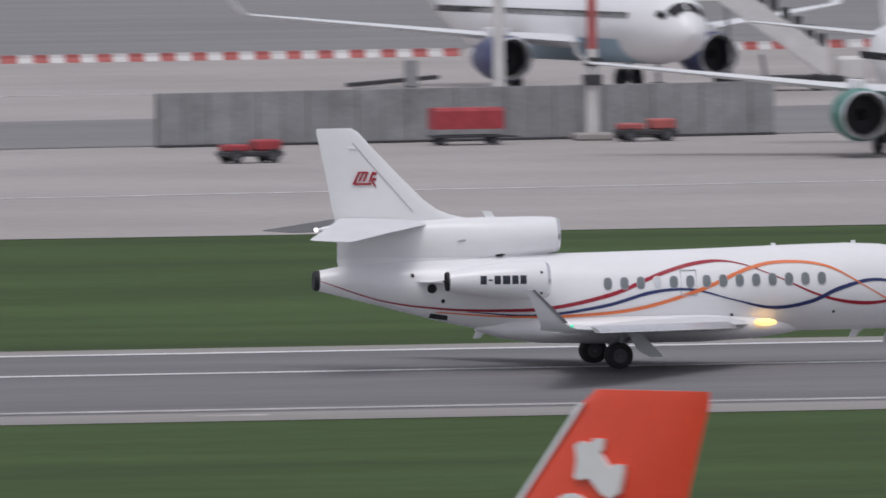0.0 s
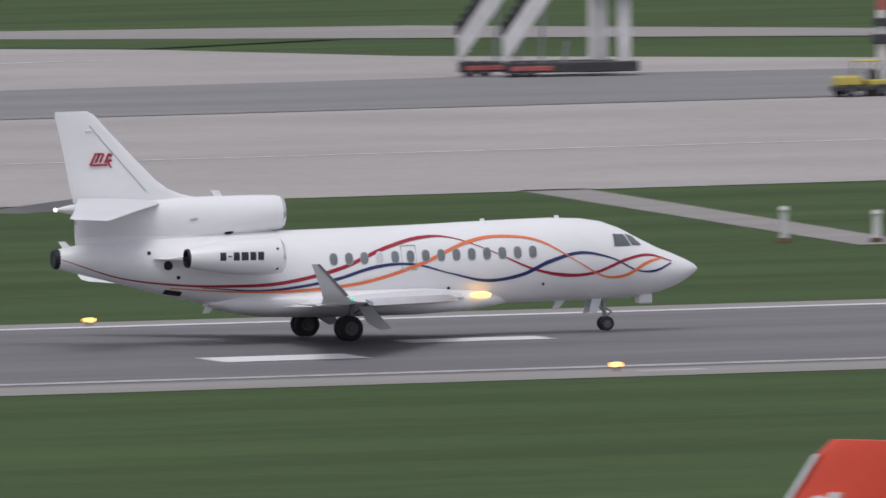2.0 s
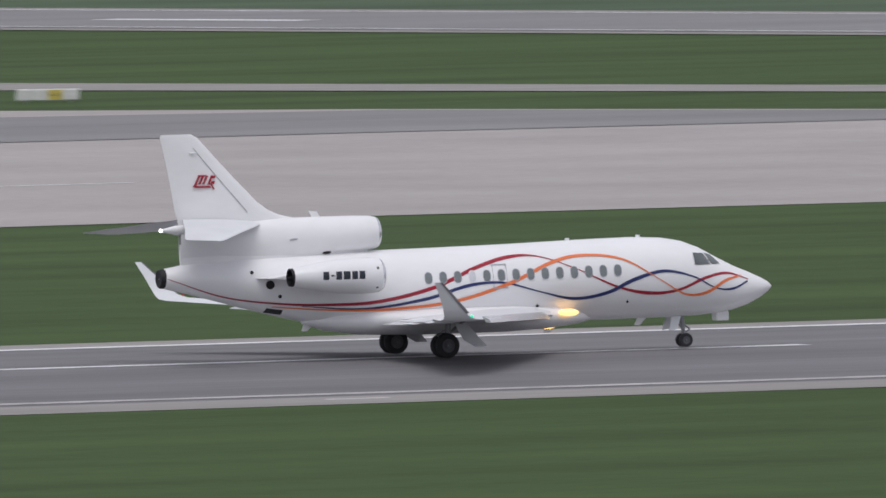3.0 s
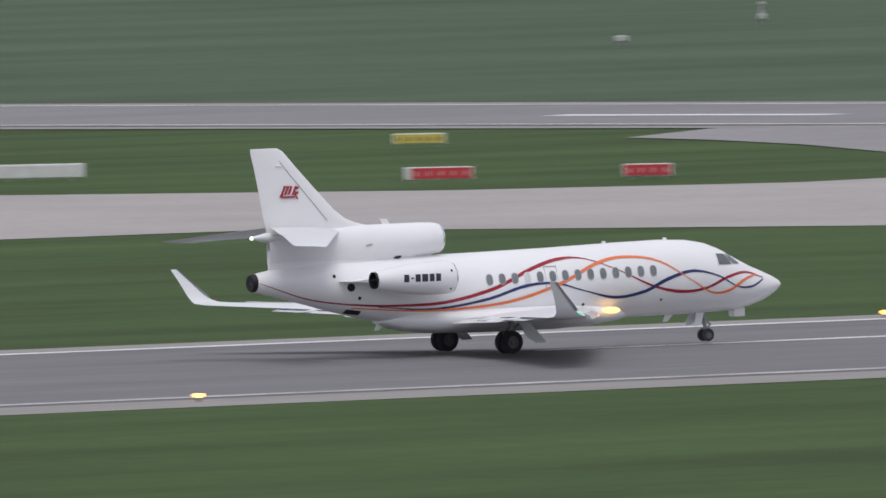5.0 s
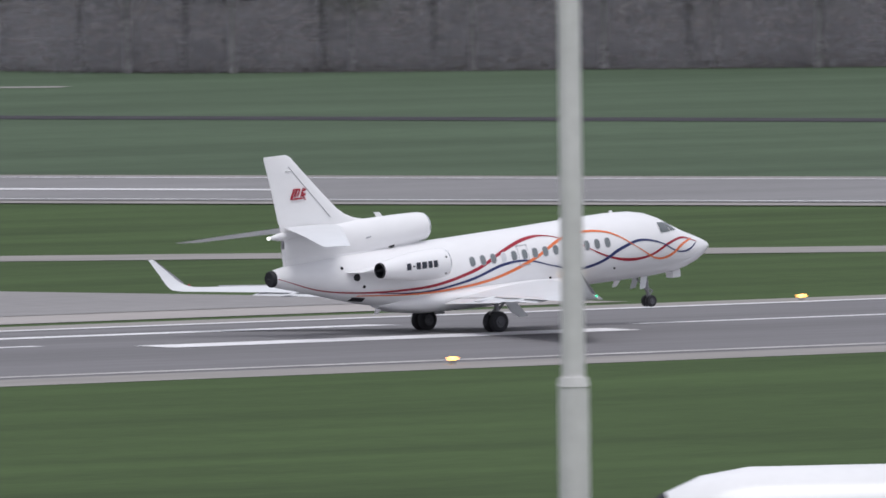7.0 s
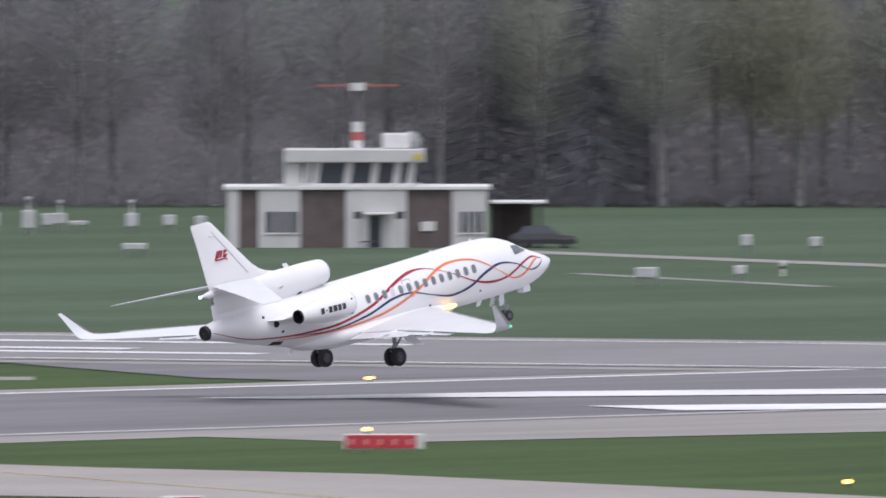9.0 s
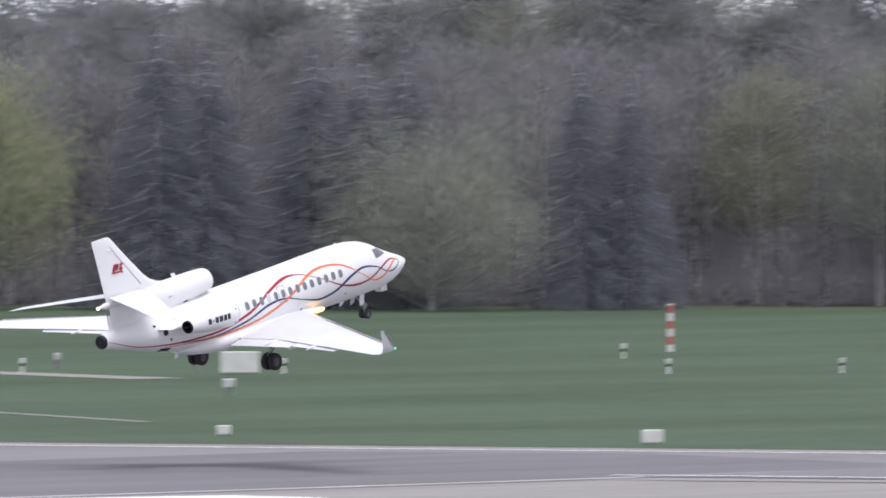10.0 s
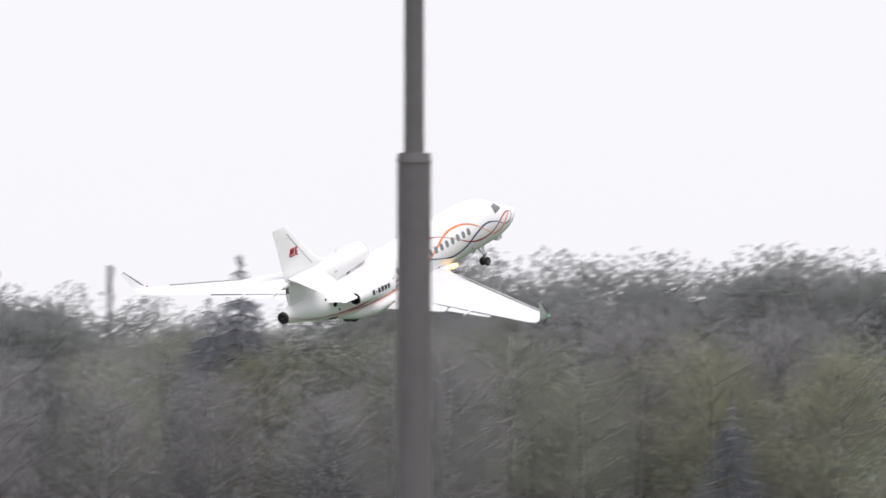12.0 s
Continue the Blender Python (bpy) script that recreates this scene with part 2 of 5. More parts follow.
sheet("meadow", [cross(846, -900), cross(3200, -900), cross(3200, 2600), cross(846, 2600)], 0.05, MEADOW, "far meadow grass, distance haze put into its pale green", "grass")
crossing = thing("crossing_runway", "second grey asphalt runway crossing behind, white edge lines", "runway", kind="structure")
for name, n0, n1, mat, z in (("shoulder", 791, 845, SHOULDER, 0.06), ("surface", 795.5, 840.5, OLD_ASPHALT, 0.09)):
    sheet(name, [cross(n0, -300), cross(n1, -300), cross(n1, 1700), cross(n0, 1700)], z, mat, "", parent=crossing)
for n in (797.5, 838.5):
    bm = bmesh.new()
    strip(bm, cross(n, -300), cross(n, 1700), 0.9, 0.11)
    part("edge_line", bm, LINE, crossing)
for u in range(-22, 1200, 132):
    bm = bmesh.new()
    strip(bm, cross(815.5, u), cross(815.5, u + 21), 2.6, 0.11)
    part("centre_dash", bm, LINE, crossing)
for u0, n in ((364, 809), (364, 828)):
    bm = bmesh.new()
    strip(bm, cross(n, u0), cross(n, u0 + 30), 2.4, 0.11)
    part("touchdown_bar", bm, LINE, crossing)


# ---- the business jet ----
WHITE = material("white aircraft paint", (0.82, 0.815, 0.83), 0.28, vary=0.025, size=2.5, fine=0.1, coat=0.3)
WING_WHITE = material("pale grey wing paint", (0.7, 0.71, 0.73), 0.35, vary=0.04, size=1.5, fine=0.1, coat=0.2)
BARE = material("polished leading edge metal", (0.68, 0.68, 0.7), 0.25, metal=0.85, vary=0.06, size=0.6)
RED = material("red stripe paint", (0.34, 0.016, 0.035), 0.35, vary=0.05, size=1)
BLUE = material("dark blue stripe paint", (0.026, 0.036, 0.135), 0.35, vary=0.05, size=1)
ORANGE = material("orange stripe paint", (0.8, 0.2, 0.07), 0.35, vary=0.05, size=1)
DARK = material("dark cavity", (0.012, 0.012, 0.016), 0.6, vary=0.2, size=0.2)
SEAM = material("grey panel seam", (0.42, 0.42, 0.45), 0.5, vary=0.1, size=0.3)
INK = material("dark grey lettering paint", (0.03, 0.035, 0.05), 0.45, vary=0.08, size=0.4)
RIM = material("dusty wheel hub", (0.13, 0.13, 0.145), 0.6, metal=0.2, vary=0.15, size=0.2)
RUBBER = material("tyre rubber", (0.035, 0.035, 0.04), 0.8, vary=0.2, size=0.2)
STEEL = material("grey gear steel", (0.32, 0.32, 0.34), 0.4, metal=0.5, vary=0.12, size=0.2)
PANE = material("dark cabin glass", (0.17, 0.19, 0.2), 0.12, vary=0.15, size=0.5, coat=0.5)
COCKPIT = material("dark flight deck glass", (0.1, 0.115, 0.12), 0.1, vary=0.15, size=0.5, coat=0.5)
SHADE = material("drawn window shade", (0.6, 0.61, 0.64), 0.4, vary=0.04, size=0.3)
LANDING = material("lit landing lamp", (1.0, 0.6, 0.2), 0.3, vary=0.02, size=0.5, glow=2.6)
GREEN_LAMP = material("green navigation lamp", (0.1, 0.9, 0.5), 0.3, glow=0.8, vary=0.0)
TAIL_LAMP = material("white tail lamp", (1.0, 1.0, 0.95), 0.3, glow=3.0, vary=0.0)

# station, lower edge, upper edge, half width of the fuselage; x = 0 at the main wheels
STATIONS = [(-9.3, 2.56, 3.2, 0.32), (-8.5, 2.36, 3.34, 0.48), (-7.5, 2.1, 3.43, 0.67), (-6.4, 1.8, 3.5, 0.86), (-5.0, 1.44, 3.56, 1.04), (-3.5, 1.14, 3.6, 1.19),
            (-2.0, 1.03, 3.62, 1.27), (0.0, 1.02, 3.64, 1.31), (3.0, 1.02, 3.69, 1.31), (6.0, 1.02, 3.77, 1.31), (7.8, 1.03, 3.8, 1.3), (8.9, 1.04, 3.75, 1.26),
            (9.6, 1.05, 3.63, 1.19), (10.2, 1.07, 3.41, 1.1), (10.9, 1.12, 3.04, 0.97), (11.5, 1.22, 2.74, 0.8), (12.1, 1.4, 2.5, 0.58), (12.55, 1.62, 2.3, 0.38), (12.85, 1.82, 2.14, 0.19), (12.98, 1.95, 2.0, 0.04)]


def station(x):
    for (x0, *a), (x1, *b) in zip(STATIONS, STATIONS[1:]):
        if x <= x1:
            t = max(0.0, (x - x0) / (x1 - x0))
            return [p + (q - p) * t for p, q in zip(a, b)]
    return list(STATIONS[-1][1:])


def skin(x, z, proud=0.0):
    """The point on the jet's right flank at that station and height."""
    low, top, half = station(x)
    s = max(-0.999, min(0.999, (z - (low + top) / 2) / ((top - low) / 2)))
    return Vector((x, -(half * math.sqrt(1 - s * s) + proud), z + s * proud))


def ribbon(name, points, widths, mat, parent, proud, label):
    line = spline(points, 10)
    rows = []
    for i, p in enumerate(line):
        a, b = line[max(0, i - 1)], line[min(len(line) - 1, i + 1)]
        side = Vector((a.y - b.y, b.x - a.x)).normalized()
        u = i / (len(line) - 1) * (len(widths) - 1)
        k = min(int(u), len(widths) - 2)
        w = widths[k] + (widths[k + 1] - widths[k]) * (u - k)
        rows.append([skin(p.x + side.x * w * e, p.y + side.y * w * e, proud) for e in (-0.5, 0, 0.5)])
    return part(name, loft(bmesh.new(), rows, closed=False), mat, parent, label, smooth=60)


def patch(name, outline, mat, parent, proud=0.012, label=""):
    """A small piece laid on the flank: a fan round its middle."""
    bm = bmesh.new()
    cx, cz = sum(p[0] for p in outline) / len(outline), sum(p[1] for p in outline) / len(outline)
    mid = bm.verts.new(skin(cx, cz, proud))
    ring = [bm.verts.new(skin(x, z, proud)) for x, z in outline]
    edge = [bm.verts.new(skin(x, z, -0.02)) for x, z in outline]
    for i in range(len(ring)):
        j = (i + 1) % len(ring)
        bm.faces.new((mid, ring[i], ring[j]))
        bm.faces.new((ring[i], edge[i], edge[j], ring[j]))
    return part(name, bm, mat, parent, label)


def oval(cx, cz, w, h, k=16, power=2.6):
    out = []
    for i in range(k):
        c, s = math.cos(2 * math.pi * i / k), math.sin(2 * math.pi * i / k)
        out.append((cx + w / 2 * math.copysign(abs(c) ** (2 / power), c), cz + h / 2 * math.copysign(abs(s) ** (2 / power), s)))
    return out


def airfoil(chord, thick, lead, k=9):
    """A closed wing section in x, z: nose at x = lead, tail at lead - chord."""
    up = [(lead - chord * (0.5 - 0.5 * math.cos(math.pi * i / k)), 0.0) for i in range(k + 1)]
    t = [5 * thick * chord * (0.2969 * math.sqrt(s) - 0.126 * s - 0.3516 * s * s + 0.2843 * s ** 3 - 0.1015 * s ** 4) for s in (0.5 - 0.5 * math.cos(math.pi * i / k) for i in range(k + 1))]
    return [(x, h) for (x, _), h in zip(up, t)] + [(x, -h * 0.75) for (x, _), h in list(zip(up, t))[-2:0:-1]]


def wing_rows(sections, side):
    """sections: y, z, lead, chord, thickness, lean of the section (0 flat, 1 upright)."""
    rows = []
    for y, z, lead, chord, thick, lean in sections:
        rows.append([(x, side * (y - h * math.sin(lean)), z + h * math.cos(lean)) for x, h in airfoil(chord, thick, lead)])
    return rows


def wheel(name, parent, x, y, z, r, w):
    """A wheel with its rim, axle along y, on its own empty."""
    hub = new(name)
    hub.parent, hub.location = parent, (x, y, z)
    prof = [(-w / 2, r * 0.55), (-w / 2, r * 0.86), (-w * 0.36, r * 0.97), (-w * 0.2, r), (w * 0.2, r), (w * 0.36, r * 0.97), (w / 2, r * 0.86), (w / 2, r * 0.55)]
    spin = Matrix.Rotation(radians(90), 4, "Z")
    part("tyre", lathe(bmesh.new(), prof, spin, 28), RUBBER, hub, "black tyre", smooth=50)
    rim = bmesh.new()
    lathe(rim, [(-w * 0.42, 0.02), (-w * 0.42, r * 0.2), (-w * 0.28, r * 0.25), (-w * 0.34, r * 0.5), (-w * 0.46, r * 0.56), (w * 0.46, r * 0.56), (w * 0.34, r * 0.5), (w * 0.28, r * 0.25), (w * 0.42, r * 0.2), (w * 0.42, 0.02)], spin, 20)
    part("rim", rim, RIM, hub, "grey wheel rim", smooth=40)
    return hub


GEAR, WINGS = [], []


def business_jet():
    jet = thing("business_jet", "white three-engined business jet with red, blue and orange stripes", "airplane")
    # fuselage
    k = 40
    rows = []
    for i, (x, low, top, half) in enumerate(STATIONS):
        rows.append([(x, half * math.sin(2 * math.pi * j / k), (low + top) / 2 + (top - low) / 2 * math.cos(2 * math.pi * j / k)) for j in range(k)])
    fuselage = part("fuselage", loft(bmesh.new(), rows), WHITE, jet, "white fuselage", smooth=40)
    bm = bmesh.new()
    lathe(bm, [(-9.2, 0.335), (-9.36, 0.33), (-9.42, 0.29), (-9.4, 0.02)], Matrix.Translation((0, 0, 2.88)), 20)
    part("tail_exhaust", bm, DARK, jet, "dark exhaust ring at the tail", smooth=40)
    # belly fairing
    rows = []
    for x, w, z0, z1 in ((-4.2, 0.3, 1.2, 1.5), (-3.4, 0.9, 0.95, 1.6), (-2.2, 1.25, 0.78, 1.7), (0, 1.45, 0.72, 1.75), (3, 1.45, 0.72, 1.75), (4.6, 1.28, 0.8, 1.65), (5.7, 0.8, 0.93, 1.5), (6.4, 0.25, 1.06, 1.3)):
        rows.append([(x, w * math.copysign(abs(math.sin(a)) ** 0.8, math.sin(a)), (z0 + z1) / 2 + (z1 - z0) / 2 * math.copysign(abs(math.cos(a)) ** 0.8, math.cos(a))) for a in (2 * math.pi * j / 24 for j in range(24))])
    part("belly_fairing", loft(bmesh.new(), rows), WHITE, jet, smooth=50)
    # stripes in body station and height
    ribbon("red_stripe", [(-9.2, 2.87), (-7.3, 2.23), (-5.4, 1.95), (-3.6, 1.87), (-1.9, 1.93), (0.0, 2.33), (1.6, 2.95), (2.9, 3.28), (4.0, 3.27), (5.3, 2.82), (6.7, 2.2), (7.9, 1.93), (9.0, 1.98), (10.1, 2.37), (11.0, 2.5), (11.9, 2.26)],
           (0.02, 0.04, 0.06, 0.09, 0.12, 0.13, 0.12, 0.11, 0.04, 0.03, 0.07, 0.12, 0.09, 0.1, 0.08, 0.03), RED, fuselage, 0.010, "deep red ribbon stripe")
    ribbon("blue_stripe", [(-4.6, 1.84), (-2.4, 1.7), (-0.3, 1.95), (1.3, 2.37), (2.6, 2.43), (3.9, 2.1), (5.2, 1.82), (6.4, 1.98), (7.4, 2.4), (8.5, 2.65), (9.6, 2.44), (10.5, 2.02), (11.2, 1.97), (11.85, 2.2)],
           (0.02, 0.07, 0.11, 0.11, 0.07, 0.04, 0.1, 0.12, 0.13, 0.1, 0.05, 0.04, 0.08, 0.05), BLUE, fuselage, 0.013, "dark blue ribbon stripe")
    ribbon("orange_stripe", [(-5.6, 1.85), (-3.4, 1.68), (-1.4, 1.66), (0.8, 1.85), (2.8, 2.4), (4.4, 3.05), (5.6, 3.26), (7.0, 3.1), (8.3, 2.4), (9.3, 1.86), (10.1, 1.86), (10.9, 2.25), (11.6, 2.4)],
           (0.03, 0.06, 0.09, 0.11, 0.12, 0.11, 0.09, 0.07, 0.025, 0.06, 0.1, 0.1, 0.04), ORANGE, fuselage, 0.016, "bright orange ribbon stripe")
    # cabin windows, door, flight deck
    for i in range(14):
        x = -0.13 + i * 0.533
        z = 2.66 + i * 0.005
        frame_ring = patch("window_frame", oval(x, z, 0.285, 0.41), WHITE if i == 3 else SEAM, fuselage, 0.018)
        patch("cabin_window", oval(x, z, 0.245, 0.36), SHADE if i == 3 else PANE, frame_ring, 0.024, "drawn pale window shade" if i == 3 else "dark oval window")
    for x0, x1, z0, z1 in ((2.22, 2.25, 2.25, 3.05), (2.72, 2.75, 2.25, 3.05), (2.22, 2.75, 3.03, 3.06), (2.22, 2.75, 2.24, 2.27)):
        patch("door_seam", [(x0, z0), (x1, z0), (x1, z1), (x0, z1)], SEAM, fuselage, 0.02)
    for name, (a, b, c, d), label in (("flight_deck_window", ((9.72, 2.82), (10.36, 2.82), (10.17, 3.19), (9.75, 3.22)), "dark flight deck side window"), ("windscreen", ((10.42, 2.83), (10.8, 2.82), (10.52, 3.12), (10.24, 3.2)), "dark slanted windscreen")):
        grid = []
        for i in range(9):
            u = i / 8
            lo, hi = Vector(a).lerp(Vector(b), u), Vector(d).lerp(Vector(c), u)
            grid.append([skin(p.x, p.y, 0.02) for p in (lo.lerp(hi, k / 8) for k in range(9))])
        part(name, loft(bmesh.new(), grid, closed=False), COCKPIT, fuselage, label, smooth=60)
    for x, z, r in ((-6.35, 3.02, 0.06), (-5.75, 2.6, 0.15), (-5.4, 2.2, 0.06), (7.2, 1.65, 0.04), (3.9, 1.6, 0.05)):
        patch("vent", oval(x, z, 2 * r, 2 * r, 12, 2), DARK, fuselage, 0.02)
    patch("vent", [(-5.75, 1.66), (-5.2, 1.58), (-5.2, 1.72), (-5.75, 1.8)], DARK, fuselage, 0.02)
    # centre engine, duct and fin
    rows = []
    for x, zc, rz, ry in ((-1.59, 4.22, 0.543, 0.543), (-1.75, 4.22, 0.58, 0.58), (-2.4, 4.2, 0.62, 0.62), (-3.6, 4.14, 0.68, 0.6), (-5.0, 4.05, 0.76, 0.5), (-6.4, 4.0, 0.72, 0.38), (-7.6, 3.95, 0.66, 0.28), (-8.62, 3.95, 0.6, 0.12)):
        rows.append([(x, ry * math.sin(2 * math.pi * j / 28), zc + rz * math.cos(2 * math.pi * j / 28)) for j in range(28)])
    part("centre_engine_fairing", loft(bmesh.new(), rows, caps=False), WHITE, jet, "white air intake fairing", smooth=40)
    rows = []
    for x, w in ((-1.9, 0.16), (-3.0, 0.34), (-5.0, 0.4), (-7.5, 0.26), (-8.6, 0.1)):
        rows.append([(x, w, 3.2), (x, w * 0.9, 4.0), (x, -w * 0.9, 4.0), (x, -w, 3.2)])
    part("engine_pylon", loft(bmesh.new(), rows), WHITE, jet, smooth=40)
    bm = bmesh.new()
    lathe(bm, [(-1.6, 0.545), (-1.54, 0.535), (-1.49, 0.5), (-1.54, 0.46), (-1.9, 0.44)], Matrix.Translation((0, 0, 4.22)), 28)
    part("intake_lip", bm, BARE, jet, "bright metal intake lip", smooth=60)
    bm = bmesh.new()
    lathe(bm, [(-1.9, 0.44), (-2.3, 0.42), (-2.3, 0.0)], Matrix.Translation((0, 0, 4.22)), 28)
    part("intake", bm, DARK, jet)
    rows = []
    for z, lead, chord, t in ((4.3, -3.4, 5.1, 0.05), (4.76, -3.9, 4.8, 0.05), (4.82, -4.55, 4.15, 0.055), (4.92, -5.0, 3.72, 0.06), (5.1, -5.42, 3.36, 0.07), (5.4, -5.83, 3.0, 0.08), (6.2, -6.62, 2.35, 0.085), (7.0, -7.38, 1.75, 0.085), (7.6, -7.93, 1.34, 0.08), (7.72, -8.15, 1.1, 0.05)):
        rows.append([(x, h, z) for x, h in airfoil(chord, t, lead)])
    part("fin", loft(bmesh.new(), rows), WHITE, jet, "white swept fin", smooth=50)
    seam = [[(x - 0.012, -y, z), (x + 0.012, -y, z), (x + 0.012, -0.02, z), (x - 0.012, -0.02, z)] for x, y, z in ((-6.2, 0.118, 5.05), (-6.9, 0.105, 5.85), (-7.6, 0.085, 6.65), (-8.1, 0.07, 7.25))]
    part("fin_seam", loft(bmesh.new(), seam), SEAM, jet, "dark rudder and fin seam")
    part("fin_vane", box(-8.25, -8.0, -0.1, 0.1, 7.05, 7.1, 0.01), WHITE, jet)
    fin_mark = thing("fin_emblem", "", "")
    fin_mark.parent = jet
    for x, z, w, h, lean in ((-7.98, 6.17, 0.06, 0.28, 0.07), (-7.84, 6.17, 0.06, 0.28, 0.07), (-7.7, 6.17, 0.06, 0.28, 0.07), (-7.52, 6.17, 0.06, 0.32, 0.07), (-7.41, 6.26, 0.12, 0.09, 0.02), (-7.43, 6.08, 0.12, 0.09, 0.02), (-7.8, 5.94, 0.56, 0.06, -0.02), (-7.45, 5.95, 0.05, 0.2, -0.06), (-8.06, 6.0, 0.08, 0.1, 0.04), (-7.8, 6.31, 0.3, 0.05, 0.01)):
        bm = bmesh.new()
        quad = [(x - w / 2 - lean, -0.118, z - h / 2), (x + w / 2 - lean, -0.118, z - h / 2), (x + w / 2 + lean, -0.112, z + h / 2), (x - w / 2 + lean, -0.112, z + h / 2)]
        loft(bm, [quad, [(a, b + 0.06, c) for a, b, c in quad]])
        part("emblem_stroke", bm, RED, fin_mark, "dark red stroke of the emblem")
    # tailplane
    for side, name in ((-1, "right"), (1, "left")):
        rows = []      # drooping surfaces, trimmed nose down for take-off
        for y, z, lead, chord, thick, trim in ((0.1, 4.63, -5.7, 2.85, 0.07, 4.6), (2.5, 4.46, -7.35, 2.05, 0.07, 4.2), (4.75, 4.27, -8.9, 1.38, 0.06, 3.6), (4.9, 4.26, -9.1, 1.1, 0.03, 3.6)):
            rows.append([(x, side * y, z + h + (lead - x) * math.tan(radians(trim))) for x, h in airfoil(chord, thick, lead)])
        part("tailplane", loft(bmesh.new(), rows), WING_WHITE, jet, "pale swept tailplane", smooth=40)
    bm = bmesh.new()
    lathe(bm, [(-7.5, 0.02), (-7.9, 0.17), (-8.75, 0.17), (-9.27, 0.05)], Matrix.Translation((0, 0, 4.5)), 14)
    part("tail_bullet", bm, WHITE, jet, smooth=50)
    bm = bmesh.new()
    bmesh.ops.create_uvsphere(bm, u_segments=10, v_segments=6, radius=0.07, matrix=Matrix.Translation((-9.3, 0, 4.5)))
    part("tail_light", bm, TAIL_LAMP, jet, "lit white tail lamp", smooth=60)
    # side engines
    for side in (-1, 1):
        at = Matrix.Translation((0, side * 2.08, 2.86))
        engine = part("engine", lathe(bmesh.new(), [(-5.42, 0.31), (-5.2, 0.35), (-4.6, 0.46), (-3.9, 0.56), (-3.1, 0.61), (-2.55, 0.6), (-2.3, 0.57)], at, 32), WHITE, jet, "white engine nacelle", smooth=50)
        part("intake_lip", lathe(bmesh.new(), [(-2.31, 0.572), (-2.24, 0.55), (-2.19, 0.5), (-2.24, 0.45), (-2.5, 0.42)], at, 32), BARE, engine, "bright metal intake lip", smooth=60)
        part("fan", lathe(bmesh.new(), [(-2.5, 0.42), (-2.8, 0.42), (-2.8, 0.12), (-2.6, 0.02)], at, 24), DARK, engine)
        part("exhaust", lathe(bmesh.new(), [(-5.4, 0.315), (-5.5, 0.3), (-5.48, 0.27), (-5.1, 0.25), (-5.1, 0.1), (-5.6, 0.02)], at, 24), DARK, engine, "dark exhaust nozzle", smooth=40)
        part("pylon", loft(bmesh.new(), [[(-2.7, side * y, 2.86), (-3.2, side * y, 2.97), (-5.0, side * y, 2.95), (-6.0 - 0.3 * (1.62 - y), side * y, 2.83), (-5.0, side * y, 2.76), (-3.2, side * y, 2.75)] for y in (0.75, 1.62)]), WHITE, jet, smooth=40)
        if side < 0:      # registration as plain bars on the nacelle
            x = -4.46
            for w in (0.2, 0.12, 0.2, 0.24, 0.2, 0.2):
                h = 0.05 if w == 0.12 else 0.27
                bm = bmesh.new()
                rings = []
                for xx in (x, x + w):
                    r = 0.46 + (0.56 - 0.46) * (xx + 4.6) / 0.7 if xx < -3.9 else 0.56 + 0.05 * (xx + 3.9) / 0.8
                    rings.append([(xx, -2.08 - (r + 0.012) * math.cos(e), 2.9 + (r + 0.012) * math.sin(e)) for e in (-h / 2 / r, 0, h / 2 / r)])
                part("lettering_bar", loft(bm, rings, closed=False), INK, engine, "dark lettering bar")
                x += w + 0.06
        for x, a in ((-2.5, 0.45), (-2.5, -0.75)):
            bm = bmesh.new()
            bmesh.ops.create_uvsphere(bm, u_segments=8, v_segments=6, radius=0.05, matrix=Matrix.Translation((x, side * (2.08 + 0.58 * math.cos(a)), 2.86 + 0.58 * math.sin(a))))
            part("latch", bm, DARK, engine)
    # wings with winglets, flaps, slats
    for side in (-1, 1):
        secs = [(0.8, 1.26, 4.9, 6.1, 0.1, 0), (1.4, 1.3, 4.3, 5.4, 0.1, 0.02), (4.2, 1.41, 2.35, 3.75, 0.095, 0.03), (8.5, 1.55, -0.35, 2.55, 0.09, 0.04), (12.5, 1.66, -2.8, 1.5, 0.085, 0.07),
                (13.0, 1.71, -3.25, 1.15, 0.08, 0.4), (13.22, 1.83, -3.55, 0.88, 0.075, 0.95), (13.36, 2.05, -3.82, 0.7, 0.07, 1.2), (13.5, 2.4, -4.15, 0.52, 0.07, 1.25), (13.72, 2.98, -4.72, 0.24, 0.06, 1.25)]
        wing = part("wing", loft(bmesh.new(), wing_rows(secs, side)), WING_WHITE, jet, "pale swept wing with upturned tip", smooth=40)
        WINGS.append((wing, side))
        for (ya, za, xa, ca), (yb, zb, xb, cb), drop in (((1.6, 1.31, -1.0, 1.0), (5.6, 1.45, -1.55, 0.8), 0.07), ((5.75, 1.46, -1.6, 0.75), (9.2, 1.56, -2.75, 0.55), 0.045)):
            rows = []
            for y, z, x, c in ((ya, za, xa, ca), (yb, zb, xb, cb)):
                rows.append([(x + 0.25, side * y, z + 0.03), (x - c * 0.5, side * y, z - drop * 0.8), (x - c, side * y, z - drop * 2.2), (x - c * 0.5, side * y, z - drop * 1.4 - 0.03), (x + 0.25, side * y, z - 0.06)])
            part("flap", loft(bmesh.new(), rows), WING_WHITE, wing, "lowered flap", smooth=30)
        rows = []
        for y, z, x in ((2.4, 1.34, 3.62), (12.2, 1.65, -2.55)):
            rows.append([(x + 0.2, side * y, z - 0.12), (x + 0.12, side * y, z + 0.0), (x - 0.12, side * y, z + 0.1), (x - 0.1, side * y, z + 0.06), (x + 0.02, side * y, z - 0.1)])
